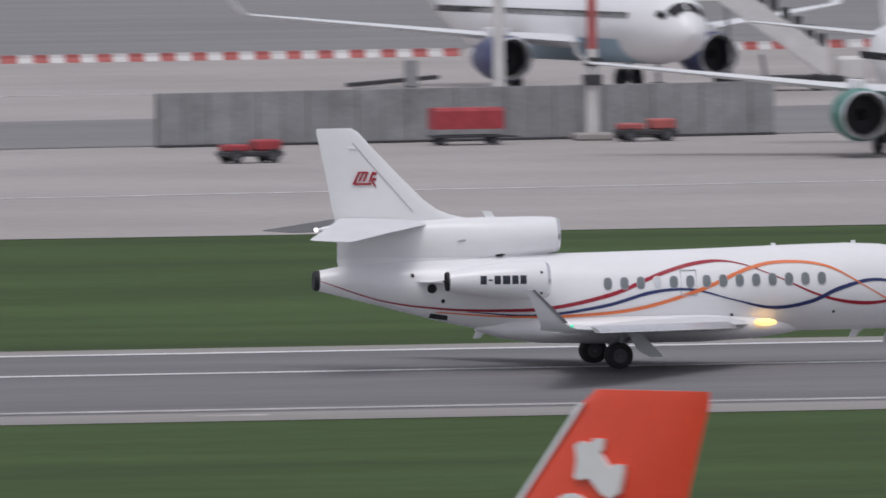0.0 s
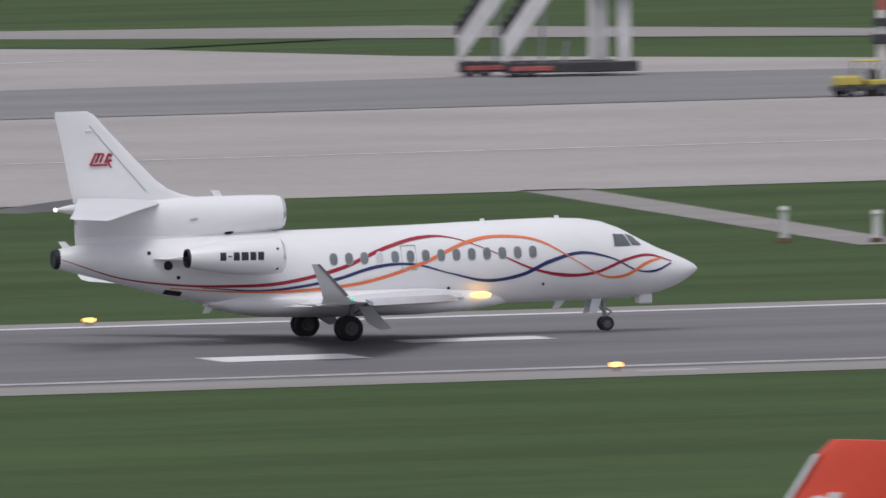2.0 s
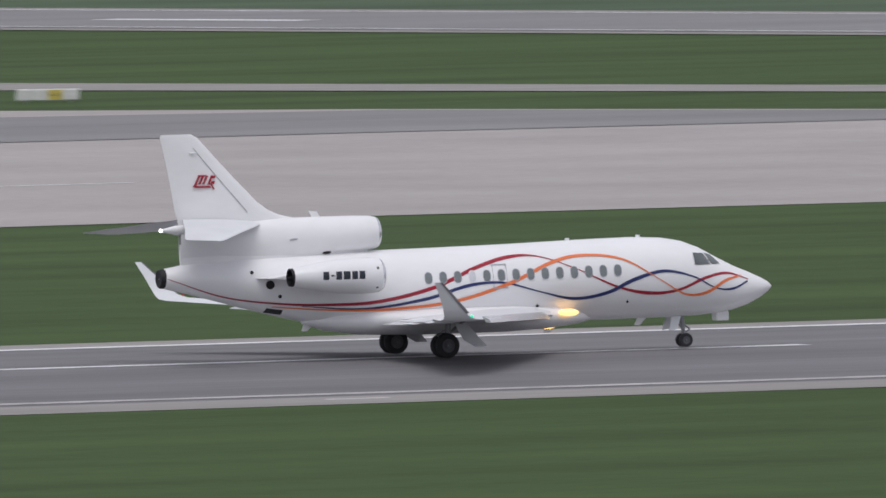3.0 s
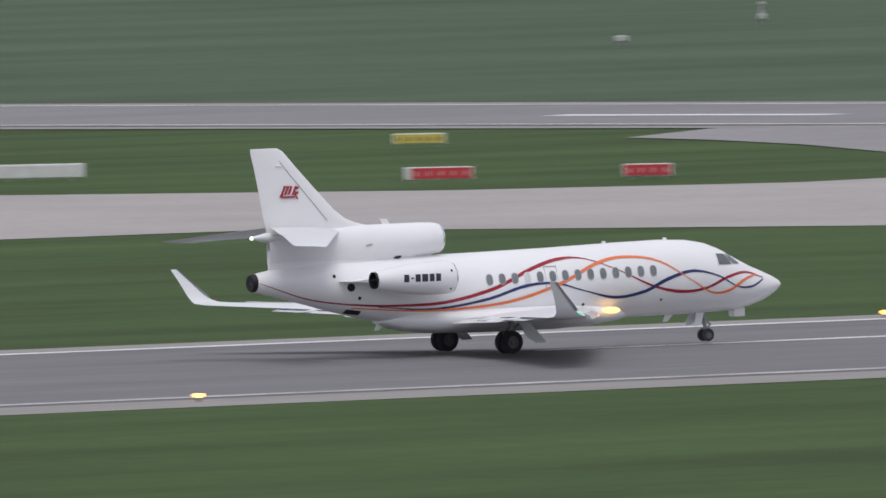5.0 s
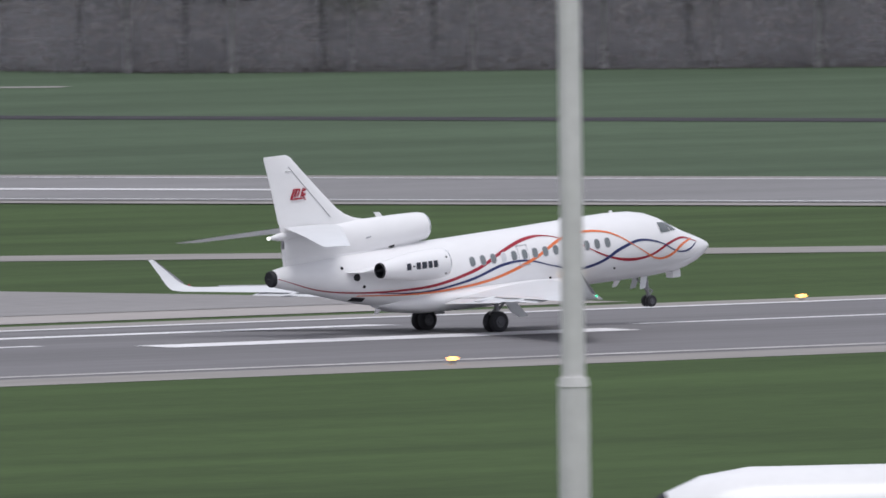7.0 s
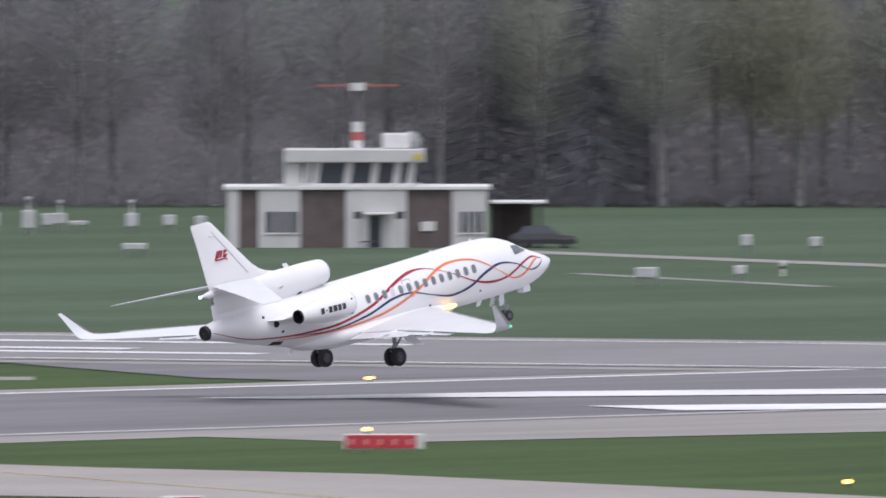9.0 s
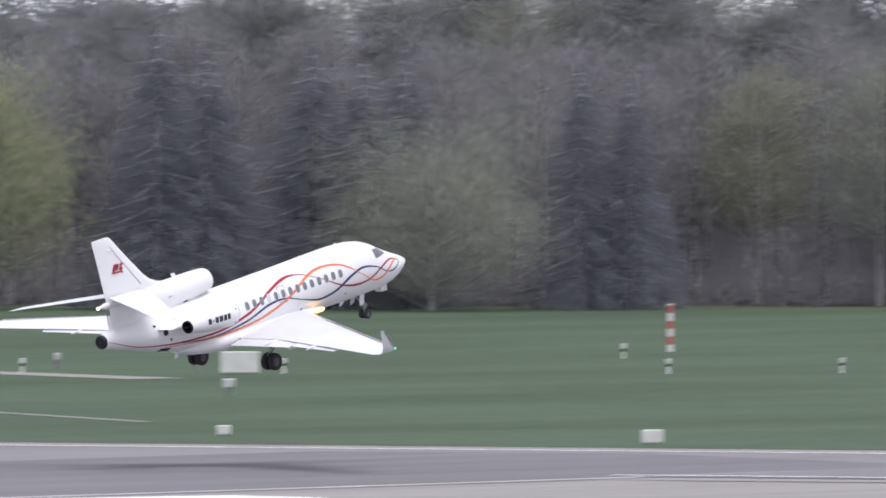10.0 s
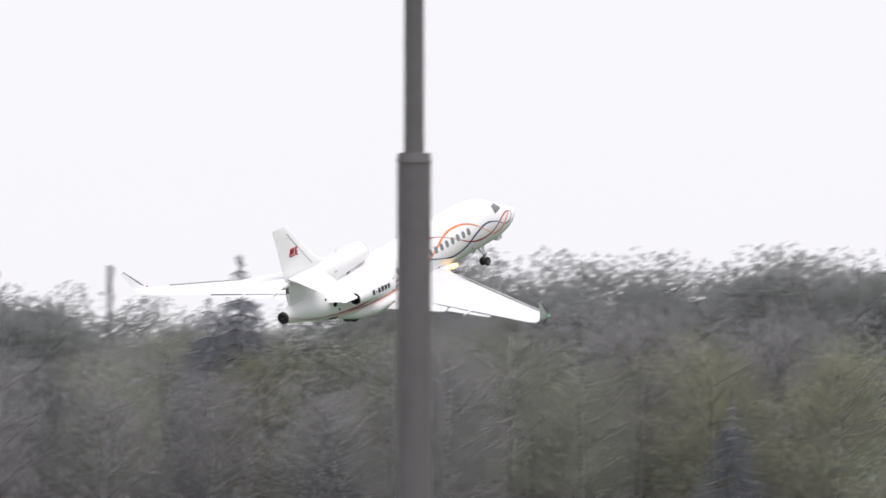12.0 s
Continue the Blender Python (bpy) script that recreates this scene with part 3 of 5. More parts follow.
        part("slat", loft(bmesh.new(), rows), BARE, wing, "lowered bare metal slat", smooth=50)
        rows = [[(x, side * y, z) for x, y, z in ((-3.7, 13.34, 1.9), (-3.58, 13.34, 1.92), (-3.6, 13.22, 1.92))], [(x, side * y, z) for x, y, z in ((-4.76, 13.75, 2.96), (-4.69, 13.76, 2.98), (-4.7, 13.68, 2.98))]]
        part("winglet_edge", loft(bmesh.new(), rows), STEEL, wing, "dark winglet leading edge")
        for y, x in ((4.0, -1.3), (7.4, -2.2)):
            bm = bmesh.new()
            lathe(bm, [(0.75, 0.02), (0.3, 0.09), (-0.3, 0.1), (-1.0, 0.02)], Matrix.Translation((x, side * y, 1.27 + 0.03 * y - 0.05)), 10)
            part("flap_track", bm, WING_WHITE, wing, smooth=50)
        bm = bmesh.new()
        bmesh.ops.create_uvsphere(bm, u_segments=10, v_segments=6, radius=0.055, matrix=Matrix.Translation((-3.42, side * 13.16, 1.8)))
        part("navigation_light", bm, GREEN_LAMP if side < 0 else RED, wing, "green navigation lamp" if side < 0 else "red navigation lamp", smooth=60)
        # landing lamp in the wing root
        lamp = bmesh.new()
        bmesh.ops.create_uvsphere(lamp, u_segments=16, v_segments=8, radius=1, matrix=Matrix.Translation((4.95, side * 1.33, 1.36)) @ Matrix.Rotation(radians(2), 4, "Y") @ Matrix.Diagonal((0.37, 0.13, 0.12, 1)))
        part("landing_light", lamp, LANDING, jet, "lit amber landing lamp", smooth=60)
        # main gear
        leg = bmesh.new()
        add_tube(leg, (0.05, side * 2.31, 0.42), (0.2, side * 2.23, 1.36), 0.09, 0.1)
        add_tube(leg, (0.1, side * 2.3, 0.8), (0.95, side * 2.05, 1.3), 0.05)
        add_tube(leg, (0, side * 2.31 - 0.32, 0.42), (0, side * 2.31 + 0.32, 0.42), 0.07)
        add_tube(leg, (0.05, side * 2.31, 0.5), (-0.25, side * 2.3, 0.75), 0.035)
        add_tube(leg, (-0.25, side * 2.3, 0.75), (0.12, side * 2.28, 1.0), 0.035)
        gear = part("main_gear_leg", leg, STEEL, jet, "grey main gear leg", smooth=40)
        GEAR.append(gear)
        wheel("main_wheel", gear, 0, side * 2.31 - 0.22, 0.42, 0.42, 0.27)
        wheel("main_wheel", gear, 0, side * 2.31 + 0.22, 0.42, 0.42, 0.27)
        door = [(0.25, 1.15), (0.72, 1.12), (1.38, 0.36), (0.95, 0.36), (0.55, 0.6)]
        part("gear_door", loft(bmesh.new(), [[(x, side * (2.62 + 0.1 * (1.1 - z)), z) for x, z in door], [(x, side * (2.58 + 0.1 * (1.1 - z)), z) for x, z in door]]), WING_WHITE, jet, "pale main gear door")
    # nose gear
    leg = bmesh.new()
    add_tube(leg, (9.73, 0, 0.24), (9.62, 0, 1.5), 0.07, 0.08)
    add_tube(leg, (9.7, 0, 0.6), (9.2, 0, 1.2), 0.04)
    add_tube(leg, (9.73, -0.2, 0.24), (9.73, 0.2, 0.24), 0.04)
    add_tube(leg, (9.73, 0, 0.45), (9.95, 0, 0.62), 0.03)
    add_tube(leg, (9.95, 0, 0.62), (9.68, 0, 0.8), 0.03)
    nose = part("nose_gear_leg", leg, STEEL, jet, "grey nose gear leg", smooth=40)
    GEAR.append(nose)
    for y in (-0.16, 0.16):
        wheel("nose_wheel", nose, 9.73, y, 0.24, 0.24, 0.16)
    for y in (-0.24, 0.24):
        d = [(9.2, 1.12), (9.55, 1.12), (9.35, 0.62), (9.05, 0.58)]
        part("nose_gear_door", loft(bmesh.new(), [[(x, y + s * (0.0 if z > 1 else y * 0.3), z) for x, z in d] for s in (1, 1.1)]), WING_WHITE, jet, "pale nose gear door")
    part("nose_door_panel", box(10.85, 11.32, -0.22, 0.22, 0.86, 1.2, 0.04), WHITE, jet, "open white hatch under the nose")
    # vents beside the centre engine
    for x, y, z, sx, sz, mat in ((-3.44, -0.37, 3.62, 0.17, 0.06, DARK), (-4.7, -0.53, 4.1, 0.15, 0.035, SEAM)):
        bm = bmesh.new()
        bmesh.ops.create_uvsphere(bm, u_segments=12, v_segments=8, radius=1, matrix=Matrix.Translation((x, y, z)) @ Matrix.Rotation(radians(-8), 4, "Y") @ Matrix.Diagonal((sx, 0.04, sz, 1)))
        part("vent", bm, mat, jet, "dark vent", smooth=60)
    # antennas
    for x, z, h, back in ((8.2, 1.05, -0.26, -0.2), (-4.0, 1.2, -0.24, -0.18)):
        r = [[(x + 0.2, -0.03, z + 0.06), (x + 0.2, 0.03, z + 0.06), (x - 0.15, 0.03, z + 0.06), (x - 0.15, -0.03, z + 0.06)], [(x + back + 0.1, -0.02, z + h), (x + back + 0.1, 0.02, z + h), (x + back - 0.1, 0.02, z + h), (x + back - 0.1, -0.02, z + h)]]
        part("blade_antenna", loft(bmesh.new(), r), WHITE, jet)
    r = [[(-3.5, -0.02, 4.75), (-3.5, 0.02, 4.75), (-3.8, 0.02, 4.75), (-3.8, -0.02, 4.75)], [(-3.65, -0.01, 5.0), (-3.65, 0.01, 5.0), (-3.95, 0.01, 5.02), (-3.95, -0.01, 5.02)]]
    part("blade_antenna", loft(bmesh.new(), r), WHITE, jet)
    for x in (5.4, 8.0):
        part("blade_antenna", box(x, x + 0.15, -0.02, 0.02, 3.7, 3.87 if x > 6 else 3.83), WHITE, jet)
    return jet


jet = business_jet()


# ---- airfield things ----
def polar(azimuth, distance, z=0.0):
    """A place by compass angle from the runway's normal and distance from the lens's foot."""
    return Vector((distance * math.sin(radians(azimuth)), distance * math.cos(radians(azimuth)), z))


PALE = material("weathered white paint", (0.66, 0.65, 0.65), 0.55, vary=0.1, size=0.8, fine=0.15)
BARRIER_RED = material("faded red plastic", (0.42, 0.11, 0.105), 0.5, vary=0.14, size=0.7)
TARP_RED = material("red cart cover", (0.36, 0.05, 0.06), 0.6, vary=0.22, size=0.8, bump=0.01)
PANEL = material("grey blast fence panel", (0.27, 0.275, 0.285), 0.7, vary=0.18, size=1.4, fine=0.12)
IRON = material("dark chassis steel", (0.06, 0.06, 0.065), 0.6, metal=0.3, vary=0.2, size=0.3)
MAST_GREY = material("galvanised mast", (0.135, 0.125, 0.135), 0.6, metal=0.2, vary=0.1, size=1.5, fine=0.1)
MAST_WHITE = material("pale painted mast", (0.62, 0.61, 0.6), 0.6, vary=0.08, size=1.5)
TAIL_ORANGE = material("orange airline paint", (0.8, 0.075, 0.032), 0.35, vary=0.04, size=2, coat=0.2)
TAIL_BLUE = material("dark blue airline paint", (0.03, 0.035, 0.14), 0.35, vary=0.06, size=2, coat=0.2)
TEAL = material("teal engine cowl paint", (0.05, 0.2, 0.16), 0.4, vary=0.1, size=1)
NAVY = material("navy engine cowl paint", (0.06, 0.07, 0.16), 0.4, vary=0.1, size=1)
LIGHT_BLUE = material("light blue belly paint", (0.35, 0.48, 0.58), 0.4, vary=0.05, size=2)
GREEN_BAND = material("green title paint", (0.12, 0.42, 0.16), 0.45, vary=0.1, size=1)
AMBER = material("lit amber edge lamp", (1.0, 0.46, 0.11), 0.3, vary=0.02, size=0.5, glow=6.0)
SIGN_RED = material("red sign face", (0.5, 0.05, 0.06), 0.5, vary=0.12, size=0.5)
SIGN_PINK = material("faded sign lettering", (0.6, 0.3, 0.3), 0.5, vary=0.1, size=0.5)
SIGN_YELLOW = material("yellow sign face", (0.55, 0.45, 0.1), 0.5, vary=0.12, size=0.5)
SIGN_WHITE = material("white sign board", (0.62, 0.62, 0.6), 0.5, vary=0.08, size=0.6)


def airliner(label, at, cowl, tail, nose_length=17.7, scale=1.0, belly=WHITE, title=None, blob=False, rear_engines=False):
    """A parked twin-engined airliner, x ahead, origin under the main wheels."""
    ob = thing("airliner", label, "airplane", at=at)
    body = [(17.7, 0.05, 3.3), (17.2, 0.75, 3.35), (16.2, 1.3, 3.5), (14.8, 1.75, 3.65), (13.0, 1.97, 3.72), (4.0, 1.98, 3.74), (-8.0, 1.98, 3.74), (-12.0, 1.75, 3.95), (-16.0, 1.1, 4.4), (-19.2, 0.45, 4.8), (-19.9, 0.2, 4.85)]
    rows = [[(x * scale, r * scale * math.sin(2 * math.pi * j / 28), (zc + 1.05 * r * math.cos(2 * math.pi * j / 28)) * scale) for j in range(28)] for x, r, zc in body]
    hull = part("fuselage", loft(bmesh.new(), rows), WHITE, ob, "white fuselage", smooth=40)
    if belly is not WHITE:
        part("belly", loft(bmesh.new(), [[(x * scale, r * 1.01 * scale * math.sin(a), (3.74 + r * 1.06 * math.cos(a)) * scale) for a in (math.pi * (0.62 + 0.76 * j / 12) for j in range(13))] for x, r in ((11.5, 1.975), (8, 1.98), (4, 1.98), (-8, 1.98))], closed=False), belly, hull, smooth=50)
    for side in (-1, 1):
        for i in range(0, 44):
            x = 13.0 - i * 0.62
            if scale == 1.0 and side < 0:
                part("window", box(x - 0.12, x + 0.12, side * 1.93 - 0.06, side * 1.93 + 0.06, 4.05, 4.38), DARK, hull)
        secs = ((1.6, 2.7, 6.2, 7.2, 0.12, 0), (6.0, 3.1, 3.3, 4.1, 0.11, 0.06), (16.6, 4.25, -2.9, 1.55, 0.1, 0.09), (17.0, 4.6, -3.3, 1.2, 0.09, 1.0), (17.2, 5.3, -4.3, 0.6, 0.08, 1.4))
        secs = [(y * scale, z * scale, x * scale, c * scale, t, l) for y, z, x, c, t, l in secs]
        part("wing", loft(bmesh.new(), wing_rows(secs, side)), WING_WHITE, ob, "pale wing", smooth=40)
        secs = ((0.3, 5.0, -14.6, 4.0, 0.09, 0.05), (6.2, 5.7, -18.4, 1.5, 0.08, 0.08))
        if rear_engines:
            secs = ((0.1, 10.2, -16.6, 3.2, 0.08, 0.0), (5.6, 9.95, -19.0, 1.6, 0.07, 0.0))
        secs = [(y * scale, z * scale, x * scale, c * scale, t, l) for y, z, x, c, t, l in secs]
        part("tailplane", loft(bmesh.new(), wing_rows(secs, side)), WING_WHITE, ob, smooth=40)
        ey, ex, ez, er = (2.9, -11.0, 4.6, 0.8) if rear_engines else (5.75, 3.0, 1.95, 1.22)
        m = Matrix.Diagonal((scale, scale, scale, 1)) @ Matrix.Translation((ex, side * ey, ez))
        engine = part("engine", lathe(bmesh.new(), [(0, er * 0.7), (1.2, er * 0.93), (2.4, er), (3.4, er * 0.97), (3.75, er * 0.9)], m, 28), cowl, ob, smooth=50)
        part("intake_lip", lathe(bmesh.new(), [(3.74, er * 0.91), (3.9, er * 0.84), (3.74, er * 0.76), (3.3, er * 0.72)], m, 28), BARE, engine, "bright metal intake lip", smooth=60)
        part("fan", lathe(bmesh.new(), [(3.3, er * 0.73), (2.7, er * 0.73), (2.75, er * 0.25), (3.2, 0.01)], m, 24), DARK, engine, "dark fan")
        part("core", lathe(bmesh.new(), [(0.02, er * 0.7), (0.1, er * 0.45), (-0.9, er * 0.35), (-1.3, 0.02)], m, 16), IRON, engine, smooth=40)
        part("pylon", box(ex * scale, (ex + 3.0) * scale, (side * ey - 0.15) * scale, (side * ey + 0.15) * scale, (ez + er * 0.8) * scale, (ez + er + 0.35) * scale, 0.03), WHITE, ob)
        leg = bmesh.new()
        add_tube(leg, (0, side * 3.4 * scale, 0.5 * scale), (0.1, side * 3.4 * scale, 2.9 * scale), 0.16 * scale)
        add_tube(leg, (0, side * 3.4 * scale, 1.5 * scale), (0.1, side * 2.3 * scale, 2.7 * scale), 0.1 * scale)
        gear = part("main_gear_leg", leg, STEEL, ob, smooth=40)
        for dy in (-0.45, 0.45):
            wheel("main_wheel", gear, 0, (side * 3.4 + dy) * scale, 0.58 * scale, 0.58 * scale, 0.4 * scale)
    leg = tube((12.6 * scale, 0, 0.35 * scale), (12.6 * scale, 0, 2.3 * scale), 0.12 * scale)
    gear = part("nose_gear_leg", leg, STEEL, ob, smooth=40)
    for dy in (-0.25, 0.25):
        wheel("nose_wheel", gear, 12.6 * scale, dy * scale, 0.38 * scale, 0.38 * scale, 0.22 * scale)
    if rear_engines:
        fin_rows = ((5.3, -10.2, 8.0, 0.05), (6.0, -12.8, 6.0, 0.08), (10.2, -16.6, 2.35, 0.09), (10.35, -17.75, 1.9, 0.05))
    elif tail is TAIL_ORANGE:
        fin_rows = ((5.3, -10.0, 7.6, 0.05), (6.0, -12.5, 5.5, 0.08), (11.5, -17.15, 2.58, 0.09), (11.72, -17.45, 2.28, 0.05))
    else:
        fin_rows = ((5.3, -10.2, 8.0, 0.05), (6.0, -12.8, 6.0, 0.08), (11.5, -17.35, 2.35, 0.09), (11.72, -17.75, 1.9, 0.05))
    rows = [[(x * scale, h * scale, z * scale) for x, h in airfoil(c, t, lead)] for z, lead, c, t in fin_rows]
    fin = part("fin", loft(bmesh.new(), rows), tail, ob, smooth=50)
    if tail is TAIL_ORANGE:
        rows = [[(lead + 0.06, 0.0, z), (lead - 0.12, 0.12, z), (lead - 0.12, -0.12, z)] for z, lead in ((6.0, -12.5), (11.5, -17.15))]
        part("fin_leading_edge", loft(bmesh.new(), rows), WING_WHITE, fin, "pale grey leading edge")
    for side in (-1, 1):
        for x0, x1, phi0, phi1 in ((16.78, 16.15, 3, 48), (16.35, 15.6, 52, 66)):
            rows = []
            for x in (x0, (x0 + x1) / 2, x1):
                (xa, ra, za), (xb, rb, zb) = next(pair for pair in zip(body, body[1:]) if pair[0][0] >= x >= pair[1][0])
                f = (x - xa) / (xb - xa)
                r, zc = (ra + (rb - ra) * f) * 1.015, za + (zb - za) * f
                rows.append([(x * scale + 0.03, side * r * scale * math.sin(radians(p)), (zc + 1.05 * r * math.cos(radians(p))) * scale) for p in (phi0 + (phi1 - phi0) * i / 5 for i in range(6))])
            part("windscreen", loft(bmesh.new(), rows, closed=False), DARK, hull, "dark windscreen")
        if blob:      # white logo as plain shapes on the fin
            shape = [(-17.14, 10.84), (-17.27, 10.91), (-17.45, 10.87), (-17.54, 10.96), (-17.74, 10.95), (-17.7, 10.78), (-17.65, 10.73), (-17.85, 10.49), (-17.94, 10.56), (-18.13, 10.55),
                     (-18.11, 10.37), (-18.03, 10.11), (-17.85, 10.02), (-17.67, 10.09), (-17.52, 10.23), (-17.4, 10.34), (-17.23, 10.29), (-17.12, 10.34), (-17.18, 10.61)]
            disc = [(-17.06 + 0.35 * math.cos(2 * math.pi * i / 20), 9.96 - 0.02 + 0.28 * math.sin(2 * math.pi * i / 20) - 0.13) for i in range(20)]
            for outline in (shape, disc):
                bm = bmesh.new()
                loft(bm, [[(x, side * 0.1, z) for x, z in outline], [(x, side * (0.205 + 0.012 * (10.4 - z)), z) for x, z in outline]])
                part("logo_shape", bm, WHITE, fin)
        if title:
            part("title_bar", box(6.5, 11.5, side * 1.86 - 0.05, side * 1.86 + 0.05, 4.55, 5.0), title, hull)
            part("title_bar", box(4.0, 6.2, side * 1.86 - 0.05, side * 1.86 + 0.05, 4.55, 5.0), LIGHT_BLUE, hull)
    return ob


airliner("parked white airliner with teal engines on the apron", pose(160.4, 799, 0.03, 0, 0, -90), TEAL, WHITE, title=GREEN_BAND)
airliner("parked white airliner with navy engines beside boarding stairs", pose(163.6, 919, 0.03, 0, 0, -78.5), NAVY, WHITE, belly=LIGHT_BLUE)
airliner("parked white twin jet at the apron's far edge", pose(270, 952, 0.03, 0, 0, -112), WHITE, WHITE, scale=0.62, rear_engines=True)
airliner("parked airliner with a bright orange tail fin", pose(38.2, 288.7, 0.0, 0, 0, 130), WHITE, TAIL_ORANGE, blob=True)
airliner("parked airliner with a bright orange tail fin", pose(78.7, 258.7, 0.0, 0, 0, 119.5), WHITE, TAIL_ORANGE, blob=True)
airliner("parked regional jet with dark blue high tail", pose(311, 367, 0.0, 0, 0, 150), WHITE, TAIL_BLUE, scale=0.72, rear_engines=True)


def blast_fence(a, b, height, label):
    """A grey fence of upright panels on a base rail."""
    a, b = Vector(a), Vector(b)
    run = b - a
    ob = thing("blast_fence", label, "fence", at=pose(a.x, a.y, 0.03, 0, 0, math.degrees(math.atan2(run.y, run.x))))
    n = max(2, round(run.length / 1.25))
    w = run.length / n
    for i in range(n):
        part("panel", box(i * w + 0.02, (i + 1) * w - 0.02, -0.06 + 0.02 * (i % 2), 0.06 + 0.02 * (i % 2), 0.1, height, 0.02), PANEL, ob)
    for i in range(0, n + 1, 2):
        part("post", box(i * w - 0.06, i * w + 0.06, 0.09, 0.25, 0, height, 0.02), MAST_GREY, ob)
    part("base_rail", box(0, run.length, -0.2, 0.3, 0, 0.12, 0.03), IRON, ob)


blast_fence((127.7, 827), (158.2, 833), 2.55, "long grey panelled blast fence on the apron")
blast_fence((175.6, 838.5), (188.6, 845), 2.5, "grey panelled blast fence behind red carts")
blast_fence((198.4, 869), (204.6, 872), 2.5, "grey panelled blast fence behind the baggage carts")
blast_fence((204.1, 841.5), (208.9, 842.5), 2.6, "short grey panelled blast fence on the apron")


def barrier_block(mat):
    bm = bmesh.new()
    loft(bm, [[(x, -0.3, 0), (x, -0.12, 0.28), (x, -0.1, 0.46), (x, 0.1, 0.46), (x, 0.12, 0.28), (x, 0.3, 0)] for x in (0.01, 0.91)])
    return mesh("block", bm, mat)


line_of_barriers = thing("barrier_row", "row of red and white plastic barriers along the apron", "barrier")
red_block, white_block = barrier_block(BARRIER_RED), barrier_block(PALE)
route = [(60, 990.6), (145.5, 1000.3), (172.7, 1002.3), (196.0, 1009.2), (226.8, 1015), (254.8, 1020.7), (281, 1032)]
step = 0
for (xa, ya), (xb, yb) in zip(route, route[1:]):
    length = math.hypot(xb - xa, yb - ya)
    for i in range(int(length / 0.92)):
        t = i * 0.92 / length
        ob = new("block", red_block if step % 2 else white_block)
        ob.parent = line_of_barriers
        ob.matrix_basis = pose(xa + (xb - xa) * t, ya + (yb - ya) * t, 0.035, 0, 0, math.degrees(math.atan2(yb - ya, xb - xa)))
        step += 1


def red_cart(at, high=1.55, deep=1.5, long=2.5, label="red covered baggage cart on small wheels"):
    ob = thing("baggage_cart", label, "cart", "carts on the apron", at=at)
    part("chassis", box(-long / 2, long / 2, -deep / 2, deep / 2, 0.35, 0.47, 0.02), IRON, ob)
    part("drawbar", tube((long / 2, 0, 0.4), (long / 2 + 0.9, 0, 0.35), 0.04), IRON, ob)
    rows = [[(x, deep / 2 * s, z) for s, z in ((-1, 0.75), (-1, high - 0.15), (-0.8, high), (0.8, high), (1, high - 0.15), (1, 0.75))] for x in (-long / 2, long / 2)]
    part("cover", loft(bmesh.new(), rows), TARP_RED, ob, "red fabric cover")
    for x in (-long / 2 + 0.05, long / 2 - 0.05):
        for y in (-deep / 2 + 0.05, deep / 2 - 0.05):
            part("post", tube((x, y, 0.45), (x, y, high - 0.1), 0.03, sides=6), STEEL, ob)
    for x in (-long / 2 + 0.4, long / 2 - 0.4):
        for y in (-deep / 2 + 0.1, deep / 2 - 0.1):
            wheel("cart_wheel", ob, x, y, 0.2, 0.2, 0.12)
    return ob


cart = red_cart(pose(179, 835.5, 0.03, 0, 0, 6), 1.5, 1.4, 2.05)
for x, y, r in ((182.4, 836.2, 2), (185.5, 834.8, 8), (188.7, 834.6, -4), (191.6, 846.5, 12), (193.4, 853.5, 4)):
    copy_thing(cart, pose(x, y, 0.03, 0, 0, r))
for x, y in ((184.0, 806.2), (184.7, 804.4), (185.4, 802.6), (186.1, 800.8)):
    copy_thing(cart, pose(x, y, 0.03, 0, 0, 70))
for x, y in ((195.0, 838.5), (196.6, 841)):
    copy_thing(cart, pose(x, y, 0.03, 0, 0, 20))
red_cart(pose(202.2, 886, 0.03, 0, 0, 4), 2.6, 1.8, 3.6, "tall red container trailer parked behind baggage carts")
red_cart(pose(141.8, 824.0, 0.03, 0, 0, 3), 1.75, 1.6, 3.3, "large red container trailer before the blast fence")
red_cart(pose(215.6, 834.8, 0.03, 0, 0, 2), 1.75, 1.6, 3.3, "lone red container trailer on the apron")
red_cart(pose(310.0, 847.6, 0.03, 0, 0, 2), 1.7, 1.6, 3.0, "red container trailer beside a mast")


def tug(at, mat, label, cab=True):
    """A small airport tractor."""
    ob = thing("tractor", label, "tractor", "tractors on the apron", at=at)
    part("chassis", box(-1.4, 1.4, -0.7, 0.7, 0.3, 0.55, 0.05), IRON, ob)
    part("bonnet", box(0.2, 1.35, -0.62, 0.62, 0.55, 1.05, 0.08), mat, ob)
    part("seat_box", box(-1.3, -0.2, -0.62, 0.62, 0.55, 0.85, 0.06), mat, ob)
    if cab:
        part("cab_roof", box(-0.95, 0.3, -0.6, 0.6, 1.75, 1.83, 0.03), mat, ob)
        for x in (-0.9, 0.22):
            for y in (-0.55, 0.55):
                part("cab_post", tube((x, y, 0.8), (x, y, 1.76), 0.03, sides=6), IRON, ob)
        part("backrest", box(-0.75, -0.6, -0.4, 0.4, 0.85, 1.35, 0.04), IRON, ob)
    for x in (-0.9, 0.9):
        for y in (-0.68, 0.68):
            wheel("wheel", ob, x, y, 0.32, 0.32, 0.2)
    return ob


